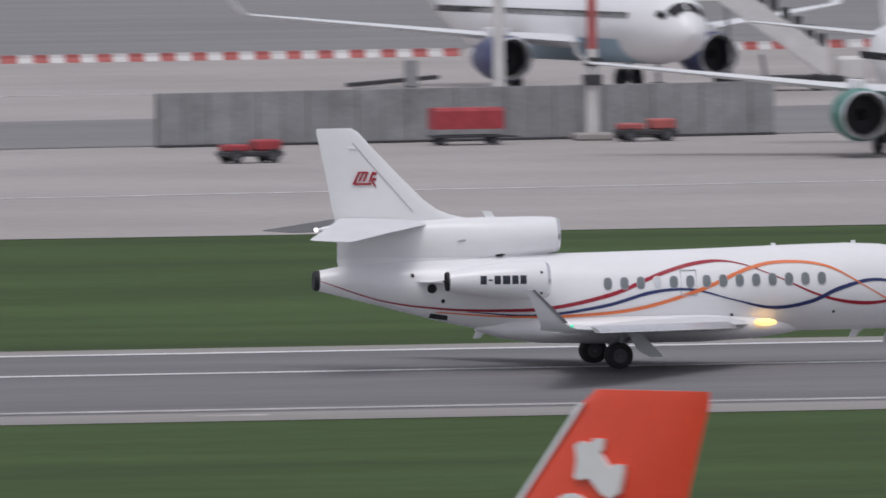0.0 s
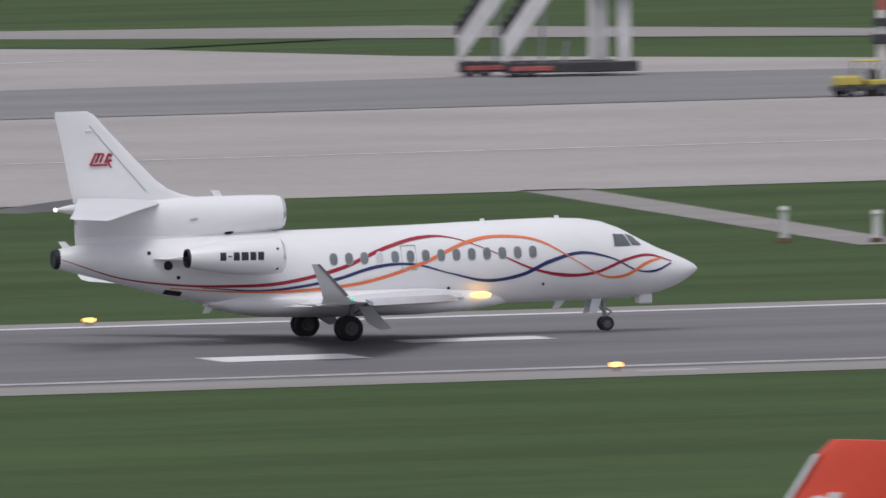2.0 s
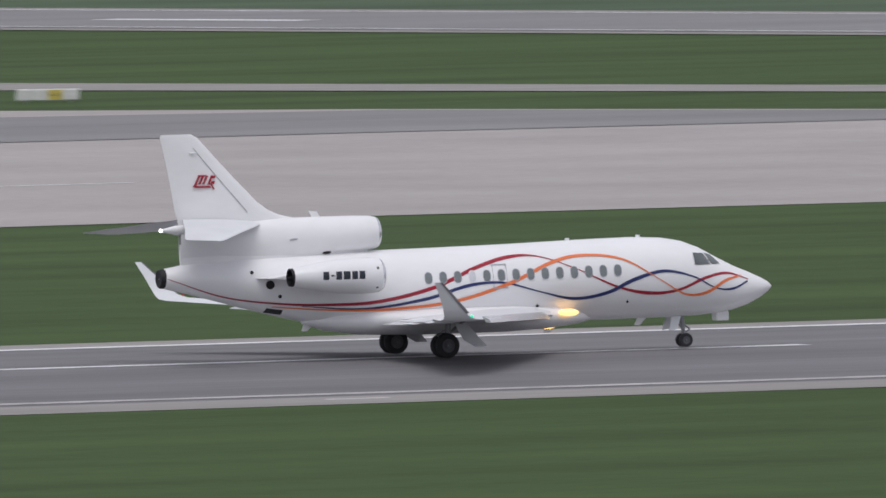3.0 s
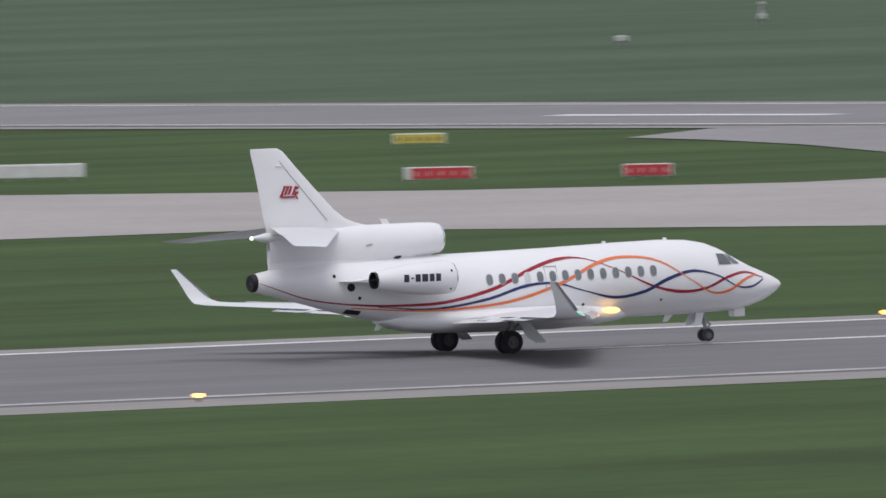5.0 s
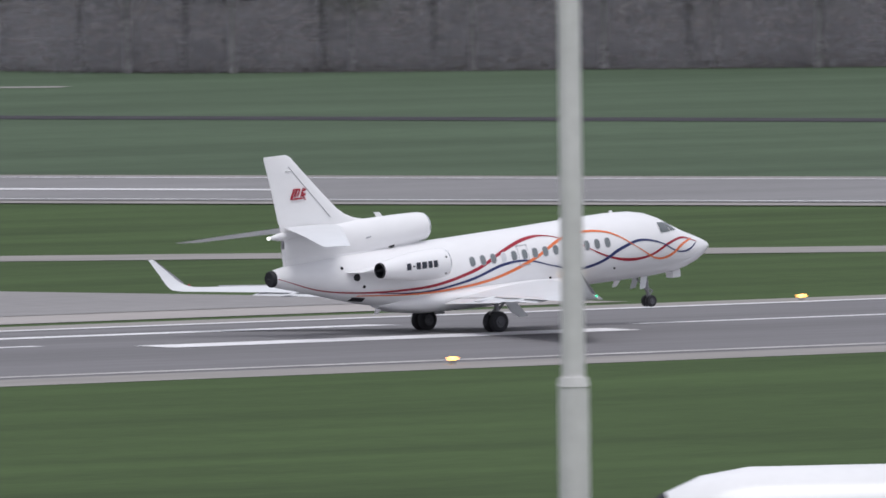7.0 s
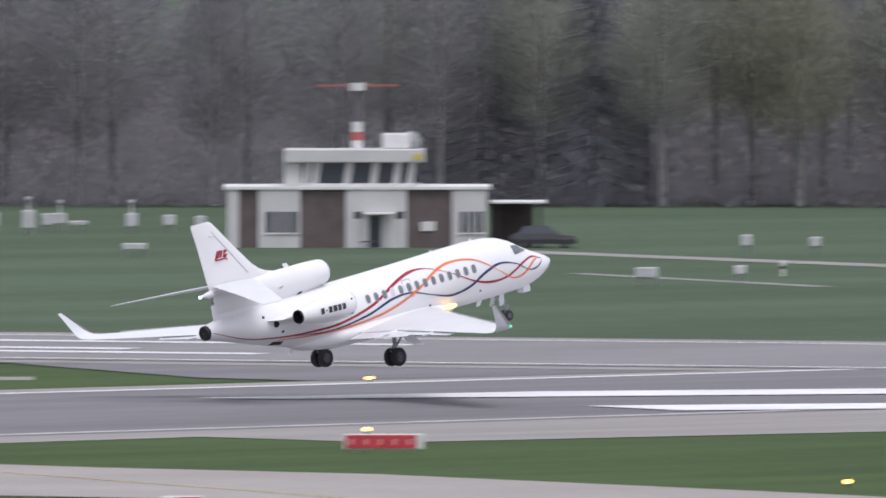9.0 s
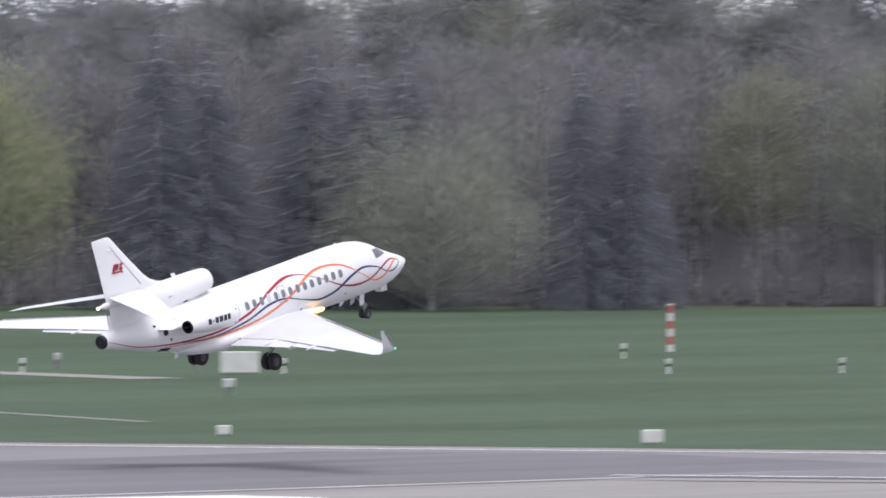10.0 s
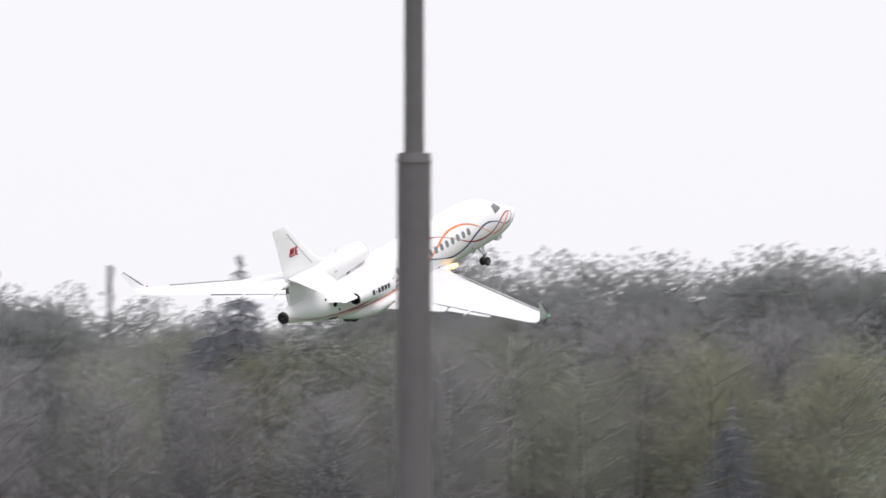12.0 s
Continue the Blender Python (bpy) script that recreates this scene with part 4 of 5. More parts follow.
tug(pose(150.6, 825.5, 0.03, 0, 0, 5), BARRIER_RED, "small red tractor beside the blast fence", cab=False)
tug(pose(127.8, 800.5, 0.03, 0, 0, 12), TARP_RED, "small dark red tractor alone on the apron", cab=False)
tug(pose(196.6, 832, 0.03, 0, 0, 175), BARRIER_RED, "small red tractor among carts")
tug(pose(201.0, 832.0, 0.03, 0, 0, 10), PALE, "small white tractor on the apron")
tug(pose(305.6, 847.4, 0.03, 0, 0, 185), SIGN_YELLOW, "small yellow tractor beside a mast")


def belt_loader(at, label, mat):
    ob = thing("belt_loader", label, "loader", at=at)
    part("chassis", box(-2.6, 1.8, -0.8, 0.8, 0.4, 0.85, 0.06), mat, ob)
    part("conveyor", loft(bmesh.new(), [[(-3.4, -0.5, 0.9), (-3.4, 0.5, 0.9), (-3.4, 0.5, 1.15), (-3.4, -0.5, 1.15)], [(3.2, -0.5, 1.3), (3.2, 0.5, 1.3), (3.2, 0.5, 1.55), (3.2, -0.5, 1.55)]]), IRON, ob, "dark conveyor belt")
    part("cabin", box(0.7, 1.6, -0.85, -0.2, 0.85, 2.5, 0.08), mat, ob)
    for x in (-1.7, 1.1):
        for y in (-0.75, 0.75):
            wheel("wheel", ob, x, y, 0.38, 0.38, 0.25)
    return ob


belt_loader(pose(152, 905, 0.03, 0, 0, 5) @ Matrix.Diagonal((0.72, 0.72, 0.85, 1)), "dark grey belt loader standing on the apron", PANEL)
belt_loader(pose(201.4, 897, 0.03, 0, 0, 185), "red belt loader truck behind the fence", BARRIER_RED)


def boarding_stairs(at, label, high=4.2, run=7.5, bed=0.0):
    """Self-driving stairs: sloped enclosed flight with steps on a truck."""
    ob = thing("boarding_stairs", label, "stairs", "boarding stairs on the apron", at=at)
    long = bed or run + 0.3
    part("chassis", box(0.0 if bed else -1.0, long, -1.0, 1.0, 0.25 if bed else 0.45, 0.8, 0.05), IRON, ob)
    if bed:
        part("tow_frame", box(0.4, 2.6, -1.05, -0.95, 0.35, 0.62, 0.03), BARRIER_RED, ob, "red lower frame")
        part("platform_post", box(long - 1.1, long - 0.4, -0.4, 0.4, 0.7, high + 1.0, 0.05), PALE, ob, "pale upright under the platform")
    else:
        part("cab", box(-1.9, -0.5, -1.0, 1.0, 0.5, 1.75, 0.15), MAST_WHITE, ob)
    for y in (-0.95, 0.85):
        part("side_wall", loft(bmesh.new(), [[(0, y, 0.7), (0, y + 0.1, 0.7), (0, y + 0.1, 2.1), (0, y, 2.1)], [(run, y, high - 0.35), (run, y + 0.1, high - 0.35), (run, y + 0.1, high + 1.15), (run, y, high + 1.15)]]), PALE, ob, "white side panel")
    for i in range(9):      # dark infill between the rail posts
        x, z = run * (i + 0.5) / 9, 2.0 + (high - 0.85) * (i + 0.5) / 9
        part("rail_panel", box(x - 0.22, x + 0.22, 0.86, 0.94, z, z + 0.75, 0.02), IRON, ob, "dark handrail panel")
    n = 16
    for i in range(n):
        x, z = run * (i + 0.5) / n, 0.8 + (high - 0.8) * (i + 0.5) / n
        part("tread", box(x - 0.24, x + 0.24, -0.84, 0.84, z - 0.06, z), STEEL, ob)
    part("platform", box(run, (long if bed else run + 1.4), -1.0, 1.0, high - 0.3, high - 0.1, 0.03), PALE, ob)
    for x, z in ((run - 0.6, high - 0.6), (3.2, 1.9)):
        for y in (-0.8, 0.8):
            part("prop", tube((x, y, 0.7), (x + 0.2, y, z), 0.07, sides=8), STEEL, ob)
    for x in (0.6, run - 1.2):
        for y in (-0.9, 0.9):
            wheel("wheel", ob, x, y, 0.42, 0.42, 0.28)
    return ob


boarding_stairs(pose(176.4, 914, 0.03, 0, 0, 172), "white enclosed boarding stairs beside a parked airliner", 5.0, 5.6)
boarding_stairs(pose(303.7, 905.5, 0.03, 0, 0, -18), "white boarding stairs parked on the apron", 4.6, 2.6, 8.4)
boarding_stairs(pose(304.9, 901.5, 0.03, 0, 0, -18), "white boarding stairs parked on the apron", 4.6, 2.6, 7.2)


def apron_mast(at, high=16.0, banded=True):
    ob = thing("light_mast", "banded white, black and red apron mast on a concrete foot" if banded else "plain white apron mast on a concrete foot", "mast", "apron masts", at=at)
    part("foot", box(-0.9, 0.9, -0.9, 0.9, 0, 0.35, 0.08), CONCRETE, ob)
    part("lower_pole", tube((0, 0, 0.3), (0, 0, 2.6), 0.34, 0.3, 14), MAST_WHITE, ob, smooth=40)
    if banded:
        part("switch_box", box(-0.4, 0.4, -0.45, 0.45, 2.6, 3.1, 0.04), IRON, ob, "black box")
        part("middle_pole", tube((0, 0, 2.6), (0, 0, 4.3), 0.27, 0.26, 14), MAST_WHITE, ob, smooth=40)
        part("switch_box", box(-0.34, 0.34, -0.38, 0.38, 3.5, 3.9, 0.04), IRON, ob, "black box")
        part("upper_pole", tube((0, 0, 4.3), (0, 0, 8.0), 0.25, 0.22, 14), BARRIER_RED, ob, "red painted section", smooth=40)
        part("upper_pole", tube((0, 0, 8.0), (0, 0, high), 0.22, 0.18, 14), MAST_WHITE, ob, smooth=40)
    else:
        part("upper_pole", tube((0, 0, 2.6), (0, 0, high), 0.3, 0.24, 14), MAST_WHITE, ob, smooth=40)
    part("lamp_head", box(-1.0, 1.0, -0.25, 0.25, high, high + 0.6, 0.08), MAST_GREY, ob)
    return ob


banded = apron_mast(pose(148.6, 828.3, 0.03))
for x, y in ((198.9, 834.5), (250.7, 841), (307.2, 848.6)):
    copy_thing(banded, pose(x, y, 0.03))
plain = apron_mast(pose(157.5, 905, 0.03), banded=False)
for x, y in ((219.6, 953), (262.8, 905), (312.6, 909), (223.5, 955)):
    copy_thing(plain, pose(x, y, 0.03))
tug(pose(264.3, 905.5, 0.03, 0, 0, 15), SIGN_YELLOW, "small yellow tractor parked behind a mast", cab=False)


def sign(at, wide, tall, faces, label):
    """A board on two short legs; faces: list of (share of width, material)."""
    ob = thing("airfield_sign", label, "sign", "airfield signs", at=at)
    for x in (-wide * 0.35, wide * 0.35):
        part("leg", tube((x, 0, 0), (x, 0, 0.15), 0.05, sides=8), STEEL, ob)
    part("board", box(-wide / 2, wide / 2, -0.1, 0.1, 0.12, 0.12 + tall, 0.03), SIGN_WHITE, ob)
    x = -wide / 2 + 0.05
    for share, mat in faces:
        w = share * (wide - 0.1)
        part("face", box(x + 0.03, x + w - 0.03, -0.125, -0.09, 0.17, 0.07 + tall, 0.01), mat, ob)
        if mat is not SIGN_WHITE:
            n = max(2, int(w / 0.55))
            for i in range(n):
                part("lettering_bar", box(x + w * (i + 0.35) / n, x + w * (i + 0.58) / n, -0.135, -0.12, 0.12 + tall * 0.32, 0.12 + tall * 0.66), SIGN_PINK if mat is SIGN_RED else IRON, ob)
        x += w
    return ob


def facing(x, y):
    return pose(x, y, 0.02, 0, 0, -math.degrees(math.atan2(x, y)))


for x, y, wide, tall, faces, label in (
        (127.6, 521.2, 2.35, 0.75, [(1, SIGN_WHITE)], "blank white board sign in the grass"),
        (353.4, 928, 3.5, 0.65, [(0.5, SIGN_WHITE), (0.25, SIGN_YELLOW), (0.25, SIGN_WHITE)], "pale sign with a yellow field"),
        (447.6, 808.2, 4.6, 0.75, [(1, SIGN_WHITE)], "long blank white board sign"),
        (493.8, 848.6, 2.9, 0.6, [(1, SIGN_YELLOW)], "yellow taxiway sign in the grass"),
        (456.1, 781.9, 3.5, 0.65, [(0.08, SIGN_WHITE), (0.92, SIGN_RED)], "red taxiway sign with pale lettering"),
        (464.3, 775, 2.5, 0.65, [(1, SIGN_RED)], "red taxiway sign with pale lettering"),
        (525.2, 747.6, 8.4, 0.7, [(0.38, SIGN_WHITE), (0.24, SIGN_RED), (0.38, SIGN_WHITE)], "long white sign board with a red middle"),
        (498.7, 710, 2.1, 0.65, [(1, SIGN_RED)], "red taxiway sign with pale lettering"),
        (420.2, 645, 2.2, 0.6, [(0.6, SIGN_YELLOW), (0.4, SIGN_WHITE)], "yellow and white taxiway sign"),
        (526.6, 513.2, 3.3, 0.65, [(0.92, SIGN_RED), (0.08, SIGN_WHITE)], "red runway sign with pale lettering"),
        (564.6, 508, 1.3, 0.7, [(1, SIGN_WHITE)], "small blank white board"),
        (469.0, 467.5, 1.5, 0.6, [(0.35, SIGN_WHITE), (0.65, SIGN_RED)], "small red and white sign"),
        (572.2, 608, 1.0, 0.6, [(1, SIGN_WHITE)], "small white marker box"),
        (673.7, 714.8, 1.5, 0.8, [(1, SIGN_WHITE)], "white equipment board beyond the runway"),
        (548, 655, 3.4, 0.7, [(1, SIGN_WHITE)], "blank white board in the grass"),
        (536, 486, 4.4, 0.6, [(0.2, SIGN_WHITE), (0.35, SIGN_YELLOW), (0.3, SIGN_RED), (0.15, SIGN_WHITE)], "white, yellow and red guidance sign"),
        (802, 700, 2.3, 1.3, [(1, SIGN_WHITE)], "white equipment cabinet in the grass"),
        (693.2, 577.4, 1.1, 0.7, [(1, SIGN_WHITE)], "small tilted white marker board"),
        (691.9, 605, 0.7, 0.5, [(1, SIGN_WHITE)], "small white marker board")):
    sign(facing(x, y), wide, tall, faces, label)


def edge_light(at):
    ob = thing("edge_light", "lit amber runway edge lamp in the grass", "lamp", "runway edge lamps", at=at)
    part("stem", tube((0, 0, 0), (0, 0, 0.14), 0.06, 0.05, 8), IRON, ob)
    bm = bmesh.new()
    bmesh.ops.create_uvsphere(bm, u_segments=12, v_segments=8, radius=1, matrix=Matrix.Translation((0, 0, 0.22)) @ Matrix.Diagonal((0.165, 0.165, 0.08, 1)))
    part("lens", bm, AMBER, ob, "glowing amber lens", smooth=60)
    return ob


lamp_one = edge_light(pose(123.0, 585.3, 0.05))
for x, y in ((182.8, 585.3), (241.7, 585.3), (300.5, 585.3), (361.2, 585.3), (420.8, 585.3), (480.0, 585.3), (547.8, 585.5), (599.3, 585), (125.8, 536.9), (185.2, 536.9), (243.7, 536.9), (303.4, 536.9), (363.9, 536.9), (423, 536.9), (483.4, 536.9), (542.8, 530)):
    copy_thing(lamp_one, pose(x, y, 0.05))
for x, y in ((475.4, 761.4), (507.4, 752.6), (508, 470)):
    copy_thing(lamp_one, pose(x, y, 0.05))


def bollard(at, tall, label):
    ob = thing("marker_post", label, "post", "marker posts", at=at)
    part("foot", tube((0, 0, 0), (0, 0, 0.18), 0.28, 0.22, 10), SOIL, ob)
    part("shaft", tube((0, 0, 0.15), (0, 0, tall), 0.16, 0.14, 10), PALE, ob, smooth=40)
    part("cap", tube((0, 0, tall), (0, 0, tall + 0.15), 0.2, 0.12, 10), SIGN_WHITE, ob, smooth=40)
    return ob


bollard(pose(230.1, 647, 0.02), 1.25, "white approach lamp post on a small foot")
bollard(pose(232.9, 644.3, 0.02), 1.1, "white approach lamp post on a small foot")

# tall poles before the field
for az, dist, joint, low, high_r, mat, label in ((15.36, 150, 23.38 - 150 * math.tan(radians(1.951)), 0.135, 0.088, MAST_GREY, "tall grey stepped lamp pole before the airfield"),
                                                 (16.424, 150, 23.38 - 150 * math.tan(radians(1.966)), 0.135, 0.088, MAST_GREY, "tall grey stepped lamp pole before the airfield"),
                                                 (54.578, 150, 23.38 + 150 * math.tan(radians(0.457)), 0.142, 0.085, MAST_GREY, "tall grey stepped lamp pole before the airfield"),
                                                 (38.62, 150, 23.38 - 150 * math.tan(radians(2.02)), 0.13, 0.1, MAST_WHITE, "tall pale stepped lamp pole before the airfield")):
    p = polar(az, dist)
    pole = thing("lamp_pole", label, "pole", "tall poles", at=pose(p.x, p.y, 0))
    part("foot_plate", box(-0.3, 0.3, -0.3, 0.3, 0, 0.06, 0.02), STEEL, pole)
    part("lower_shaft", tube((0, 0, 0.05), (0, 0, joint), low * 1.25, low, 20), mat, pole, smooth=40)
    part("collar", tube((0, 0, joint - 0.03), (0, 0, joint + 0.05), low * 1.05, low * 0.95, 20), mat, pole, smooth=40)
    part("upper_shaft", tube((0, 0, joint + 0.04), (0, 0, joint + 6.5), high_r, high_r * 0.85, 20), mat, pole, smooth=40)
    part("lamp_head", box(-0.9, 0.9, -0.15, 0.15, joint + 6.5, joint + 6.75, 0.05), mat, pole)


# ---- the field station with its mast ----
BRICK = material("brown cladding", (0.12, 0.095, 0.095), 0.8, vary=0.15, size=1.0, fine=0.1)
RENDER_WHITE = material("white render", (0.55, 0.54, 0.54), 0.75, vary=0.06, size=1.5, fine=0.1)
GLASS = material("dark window glass", (0.05, 0.06, 0.075), 0.1, vary=0.15, size=1.0, coat=0.5)


def station_house():
    x, y = 821.5, 803
    ob = thing("station_building", "low brown and white station with a glazed lookout and roof mast", "building", at=facing(x, y))
    W, front = 8.35, 0.0
    part("core_wall", box(-W, W, 0.15, 9.0, 0, 3.75, 0.02), BRICK, ob)
    part("roof", box(-W - 0.25, W + 0.25, -0.15, 9.2, 3.75, 3.98, 0.03), PALE, ob)
    for x0, x1 in ((-W, -7.6), (-6.35, -3.65), (-0.75, 3.2), (6.1, W)):
        bay = part("wall_bay", box(x0, x1, -0.05, 0.15, 0, 3.75, 0.02), RENDER_WHITE, ob, "white rendered wall bay")
        if x1 - x0 > 1.5 and x0 != -0.75:
            window = part("window", box(x0 + 0.5, x1 - 0.2, -0.08, 0.0, 1.0, 2.35, 0.01), GLASS, bay, "dark window")
            part("window_sill", box(x0 + 0.4, x1 - 0.1, -0.14, 0.0, 0.9, 1.0), PALE, bay)
            for k in (0.25, 0.5, 0.75):
                xx = x0 + 0.5 + (x1 - x0 - 0.7) * k
                part("window_bar", box(xx - 0.05, xx + 0.05, -0.11, -0.05, 1.0, 2.35), PALE, bay)
    part("door", box(0.75, 1.55, -0.09, 0.0, 0.05, 2.1, 0.02), GLASS, ob, "dark glazed door")
    part("canopy", box(0.4, 2.4, -0.9, 0.0, 2.15, 2.3, 0.03), PALE, ob)
    for xx in (0.6, 2.2):
        part("canopy_post", tube((xx, -0.8, 0), (xx, -0.8, 2.15), 0.06, sides=8), PALE, ob)
    part("bench", box(0.2, 1.2, -1.1, -0.7, 0.4, 0.48, 0.02), SOIL, ob)
    for xx in (-0.2, 2.5):
        part("window", box(xx, xx + 0.5, -0.08, 0.0, 1.9, 2.35, 0.01), GLASS, ob)
    part("notice_board", box(4.1, 5.0, 0.06, 0.16, 1.1, 1.7, 0.02), PALE, ob)
    # lookout
    part("lookout_side", box(-4.7, -3.6, 0.6, 6.0, 3.98, 6.3, 0.05), RENDER_WHITE, ob)
    part("lookout_roof", box(-4.7, 4.35, 0.2, 6.2, 5.5, 6.35, 0.06), RENDER_WHITE, ob, "white lookout roof band")
    part("lookout_sill", box(-3.7, 4.0, 0.6, 6.0, 3.98, 4.15, 0.02), PALE, ob)
    part("lookout_glass", box(-3.6, 3.9, 0.95, 5.8, 4.1, 5.5), GLASS, ob, "dark lookout glazing")
    for xx in (-3.2, -2.6, -0.55, 1.15, 2.6, 3.5):
        part("lookout_pier", loft(bmesh.new(), [[(xx - 0.35, 0.75, 4.1), (xx + 0.1, 0.75, 4.1), (xx + 0.1, 0.97, 4.1), (xx - 0.35, 0.97, 4.1)], [(xx - 0.15, 0.6, 5.5), (xx + 0.3, 0.6, 5.5), (xx + 0.3, 0.75, 5.5), (xx - 0.15, 0.75, 5.5)]]), RENDER_WHITE, ob)
    part("roof_sign", box(3.6, 4.2, 0.12, 0.2, 5.7, 6.05), SIGN_YELLOW, ob)
    part("plant_box", box(1.6, 3.4, 2.2, 4.0, 6.35, 7.35, 0.08), PALE, ob)
    bm = bmesh.new()
    bmesh.ops.create_uvsphere(bm, u_segments=16, v_segments=10, radius=0.75, matrix=Matrix.Translation((3.4, 3.0, 6.75)))
    part("dome", bm, PANEL, ob, smooth=60)
    for z0, z1, mat in ((6.3, 6.9, PALE), (6.9, 7.45, BARRIER_RED), (7.45, 8.1, PALE), (8.1, 10.1, MAST_GREY), (10.1, 10.6, PALE)):
        part("mast_section", tube((0, 2.0, z0), (0, 2.0, z1), 0.36 if z1 < 9 else 0.3 if z1 < 10.5 else 0.5, None, 12), mat, ob, smooth=40)
    part("antenna_arm", box(-2.6, 2.6, 1.9, 2.1, 10.38, 10.48, 0.02), BARRIER_RED, ob, "thin red antenna arm")
    # carport
    part("shelter_roof", box(8.6, 12.2, 0.5, 6.0, 2.85, 3.0, 0.03), PALE, ob)
    for xx in (9.0, 11.8):
        for yy in (0.8, 5.6):
            part("shelter_post", tube((xx, yy, 0), (xx, yy, 2.85), 0.07, sides=8), IRON, ob)
    part("shelter_wall", box(8.6, 11.4, 5.4, 5.6, 0, 2.8, 0.02), BRICK, ob)
    return ob


station_house()
car = thing("parked_car", "dark parked car beside the station shelter", "car", at=facing(829.4, 794))
part("body", loft(bmesh.new(), [[(x, y, z) for y, z in ((-0.85, 0.3), (-0.88, 0.6), (-0.8, h), (0.8, h), (0.88, 0.6), (0.85, 0.3))] for x, h in ((-2.15, 0.75), (-1.9, 0.95), (0.9, 0.95), (2.0, 0.8), (2.15, 0.6))]), IRON, car)
part("cabin", loft(bmesh.new(), [[(-1.7, -0.75, 0.93), (-1.7, 0.75, 0.93), (1.0, 0.75, 0.93), (1.0, -0.75, 0.93)], [(-1.2, -0.6, 1.45), (-1.2, 0.6, 1.45), (0.3, 0.6, 1.45), (0.3, -0.6, 1.45)]]), GLASS, car)
for x in (-1.3, 1.35):
    for y in (-0.78, 0.78):
        wheel("wheel", car, x, y, 0.31, 0.31, 0.2)

# antenna field and other small white equipment in the far grass


INSTRUMENT = material("weathered white enamel", (0.48, 0.48, 0.485), 0.6, vary=0.12, size=0.8, fine=0.1)


def equipment(at, w, h, posts):
    ob = thing("antenna_cabinet", "small white instrument box on thin posts in grass", "equipment", "white instruments in the far grass", at=at)
    part("cabinet", box(-w / 2, w / 2, -0.4, 0.4, 0.5, 0.5 + h, 0.05), INSTRUMENT, ob)
    for x in (-w / 2 + 0.12, w / 2 - 0.12):
        part("leg", tube((x, 0, 0), (x, 0, 0.6), 0.07, sides=6), STEEL, ob)
    if posts:
        part("antenna", tube((0, 0, 0.5 + h), (0, 0, 1.3 + h), 0.09, 0.06, 6), INSTRUMENT, ob)
        part("antenna_head", box(-0.2, 0.2, -0.12, 0.12, 1.2 + h, 1.4 + h, 0.03), INSTRUMENT, ob)
    return ob


for az, dist, w, h, posts in ((43.72, 1208, 1.4, 0.6, 0), (43.98, 1200, 1.0, 0.3, 0), (44.14, 1205, 0.8, 0.6, 1), (44.28, 1215, 0.8, 0.9, 1), (44.31, 1190, 1.0, 1.2, 1), (44.37, 1190, 1.2, 1.3, 1),
                              (44.46, 1198, 1.9, 0.9, 0), (44.60, 1190, 0.9, 1.2, 1), (44.66, 1200, 0.8, 0.8, 0), (44.7, 1206, 0.9, 0.7, 1), (44.76, 1200, 1.2, 0.3, 0), (44.93, 1195, 0.8, 0.9, 1), (45.05, 1200, 0.8, 0.7, 0),
                              (45.15, 1196, 0.7, 0.7, 0), (44.94, 1120, 1.5, 0.4, 0), (43.14, 1120, 0.7, 0.5, 0), (46.58, 1040, 1.3, 0.6, 0), (46.88, 1050, 0.7, 0.5, 0), (47.12, 1130, 0.7, 0.6, 0), (46.9, 1132, 0.7, 0.7, 0),
                              (47.82, 1082, 0.35, 0.5, 0), (48.3, 1085, 0.35, 0.4, 0), (48.75, 1075, 0.4, 0.5, 0), (48.85, 1010, 0.7, 0.5, 0), (32.85, 1270, 1.1, 0.5, 0), (30.85, 1260, 0.9, 0.4, 0), (31.3, 1340, 0.6, 0.4, 1), (33.1, 1260, 1.2, 0.5, 0)):
    p = polar(az, dist)
    equipment(facing(p.x, p.y), w, h, posts)


def striped_pole(at, tall, r):
    ob = thing("striped_post", "red and white banded marker post in the grass", "post", "banded marker posts", at=at)
    n = 6
    for i in range(n):
        part("band", tube((0, 0, tall * i / n), (0, 0, tall * (i + 1) / n), r, r, 10), BARRIER_RED if i % 2 else PALE, ob, smooth=40)
    part("cap", tube((0, 0, tall), (0, 0, tall + 0.08), r * 1.1, r * 0.6, 10), PALE, ob)
    return ob


striped_pole(pose(870, 723.2, 0), 3.0, 0.19)


def small_lamp(at):
    ob = thing("field_lamp", "small white lamp post in the grass", "lamp", "field lamps", at=at)
    part("stem", tube((0, 0, 0), (0, 0, 0.5), 0.1, 0.09, 8), SIGN_WHITE, ob)
    part("collar", tube((0, 0, 0.5), (0, 0, 0.66), 0.1, 0.1, 8), IRON, ob)
    part("head", box(-0.13, 0.13, -0.13, 0.13, 0.66, 0.98, 0.04), SIGN_WHITE, ob)
    return ob


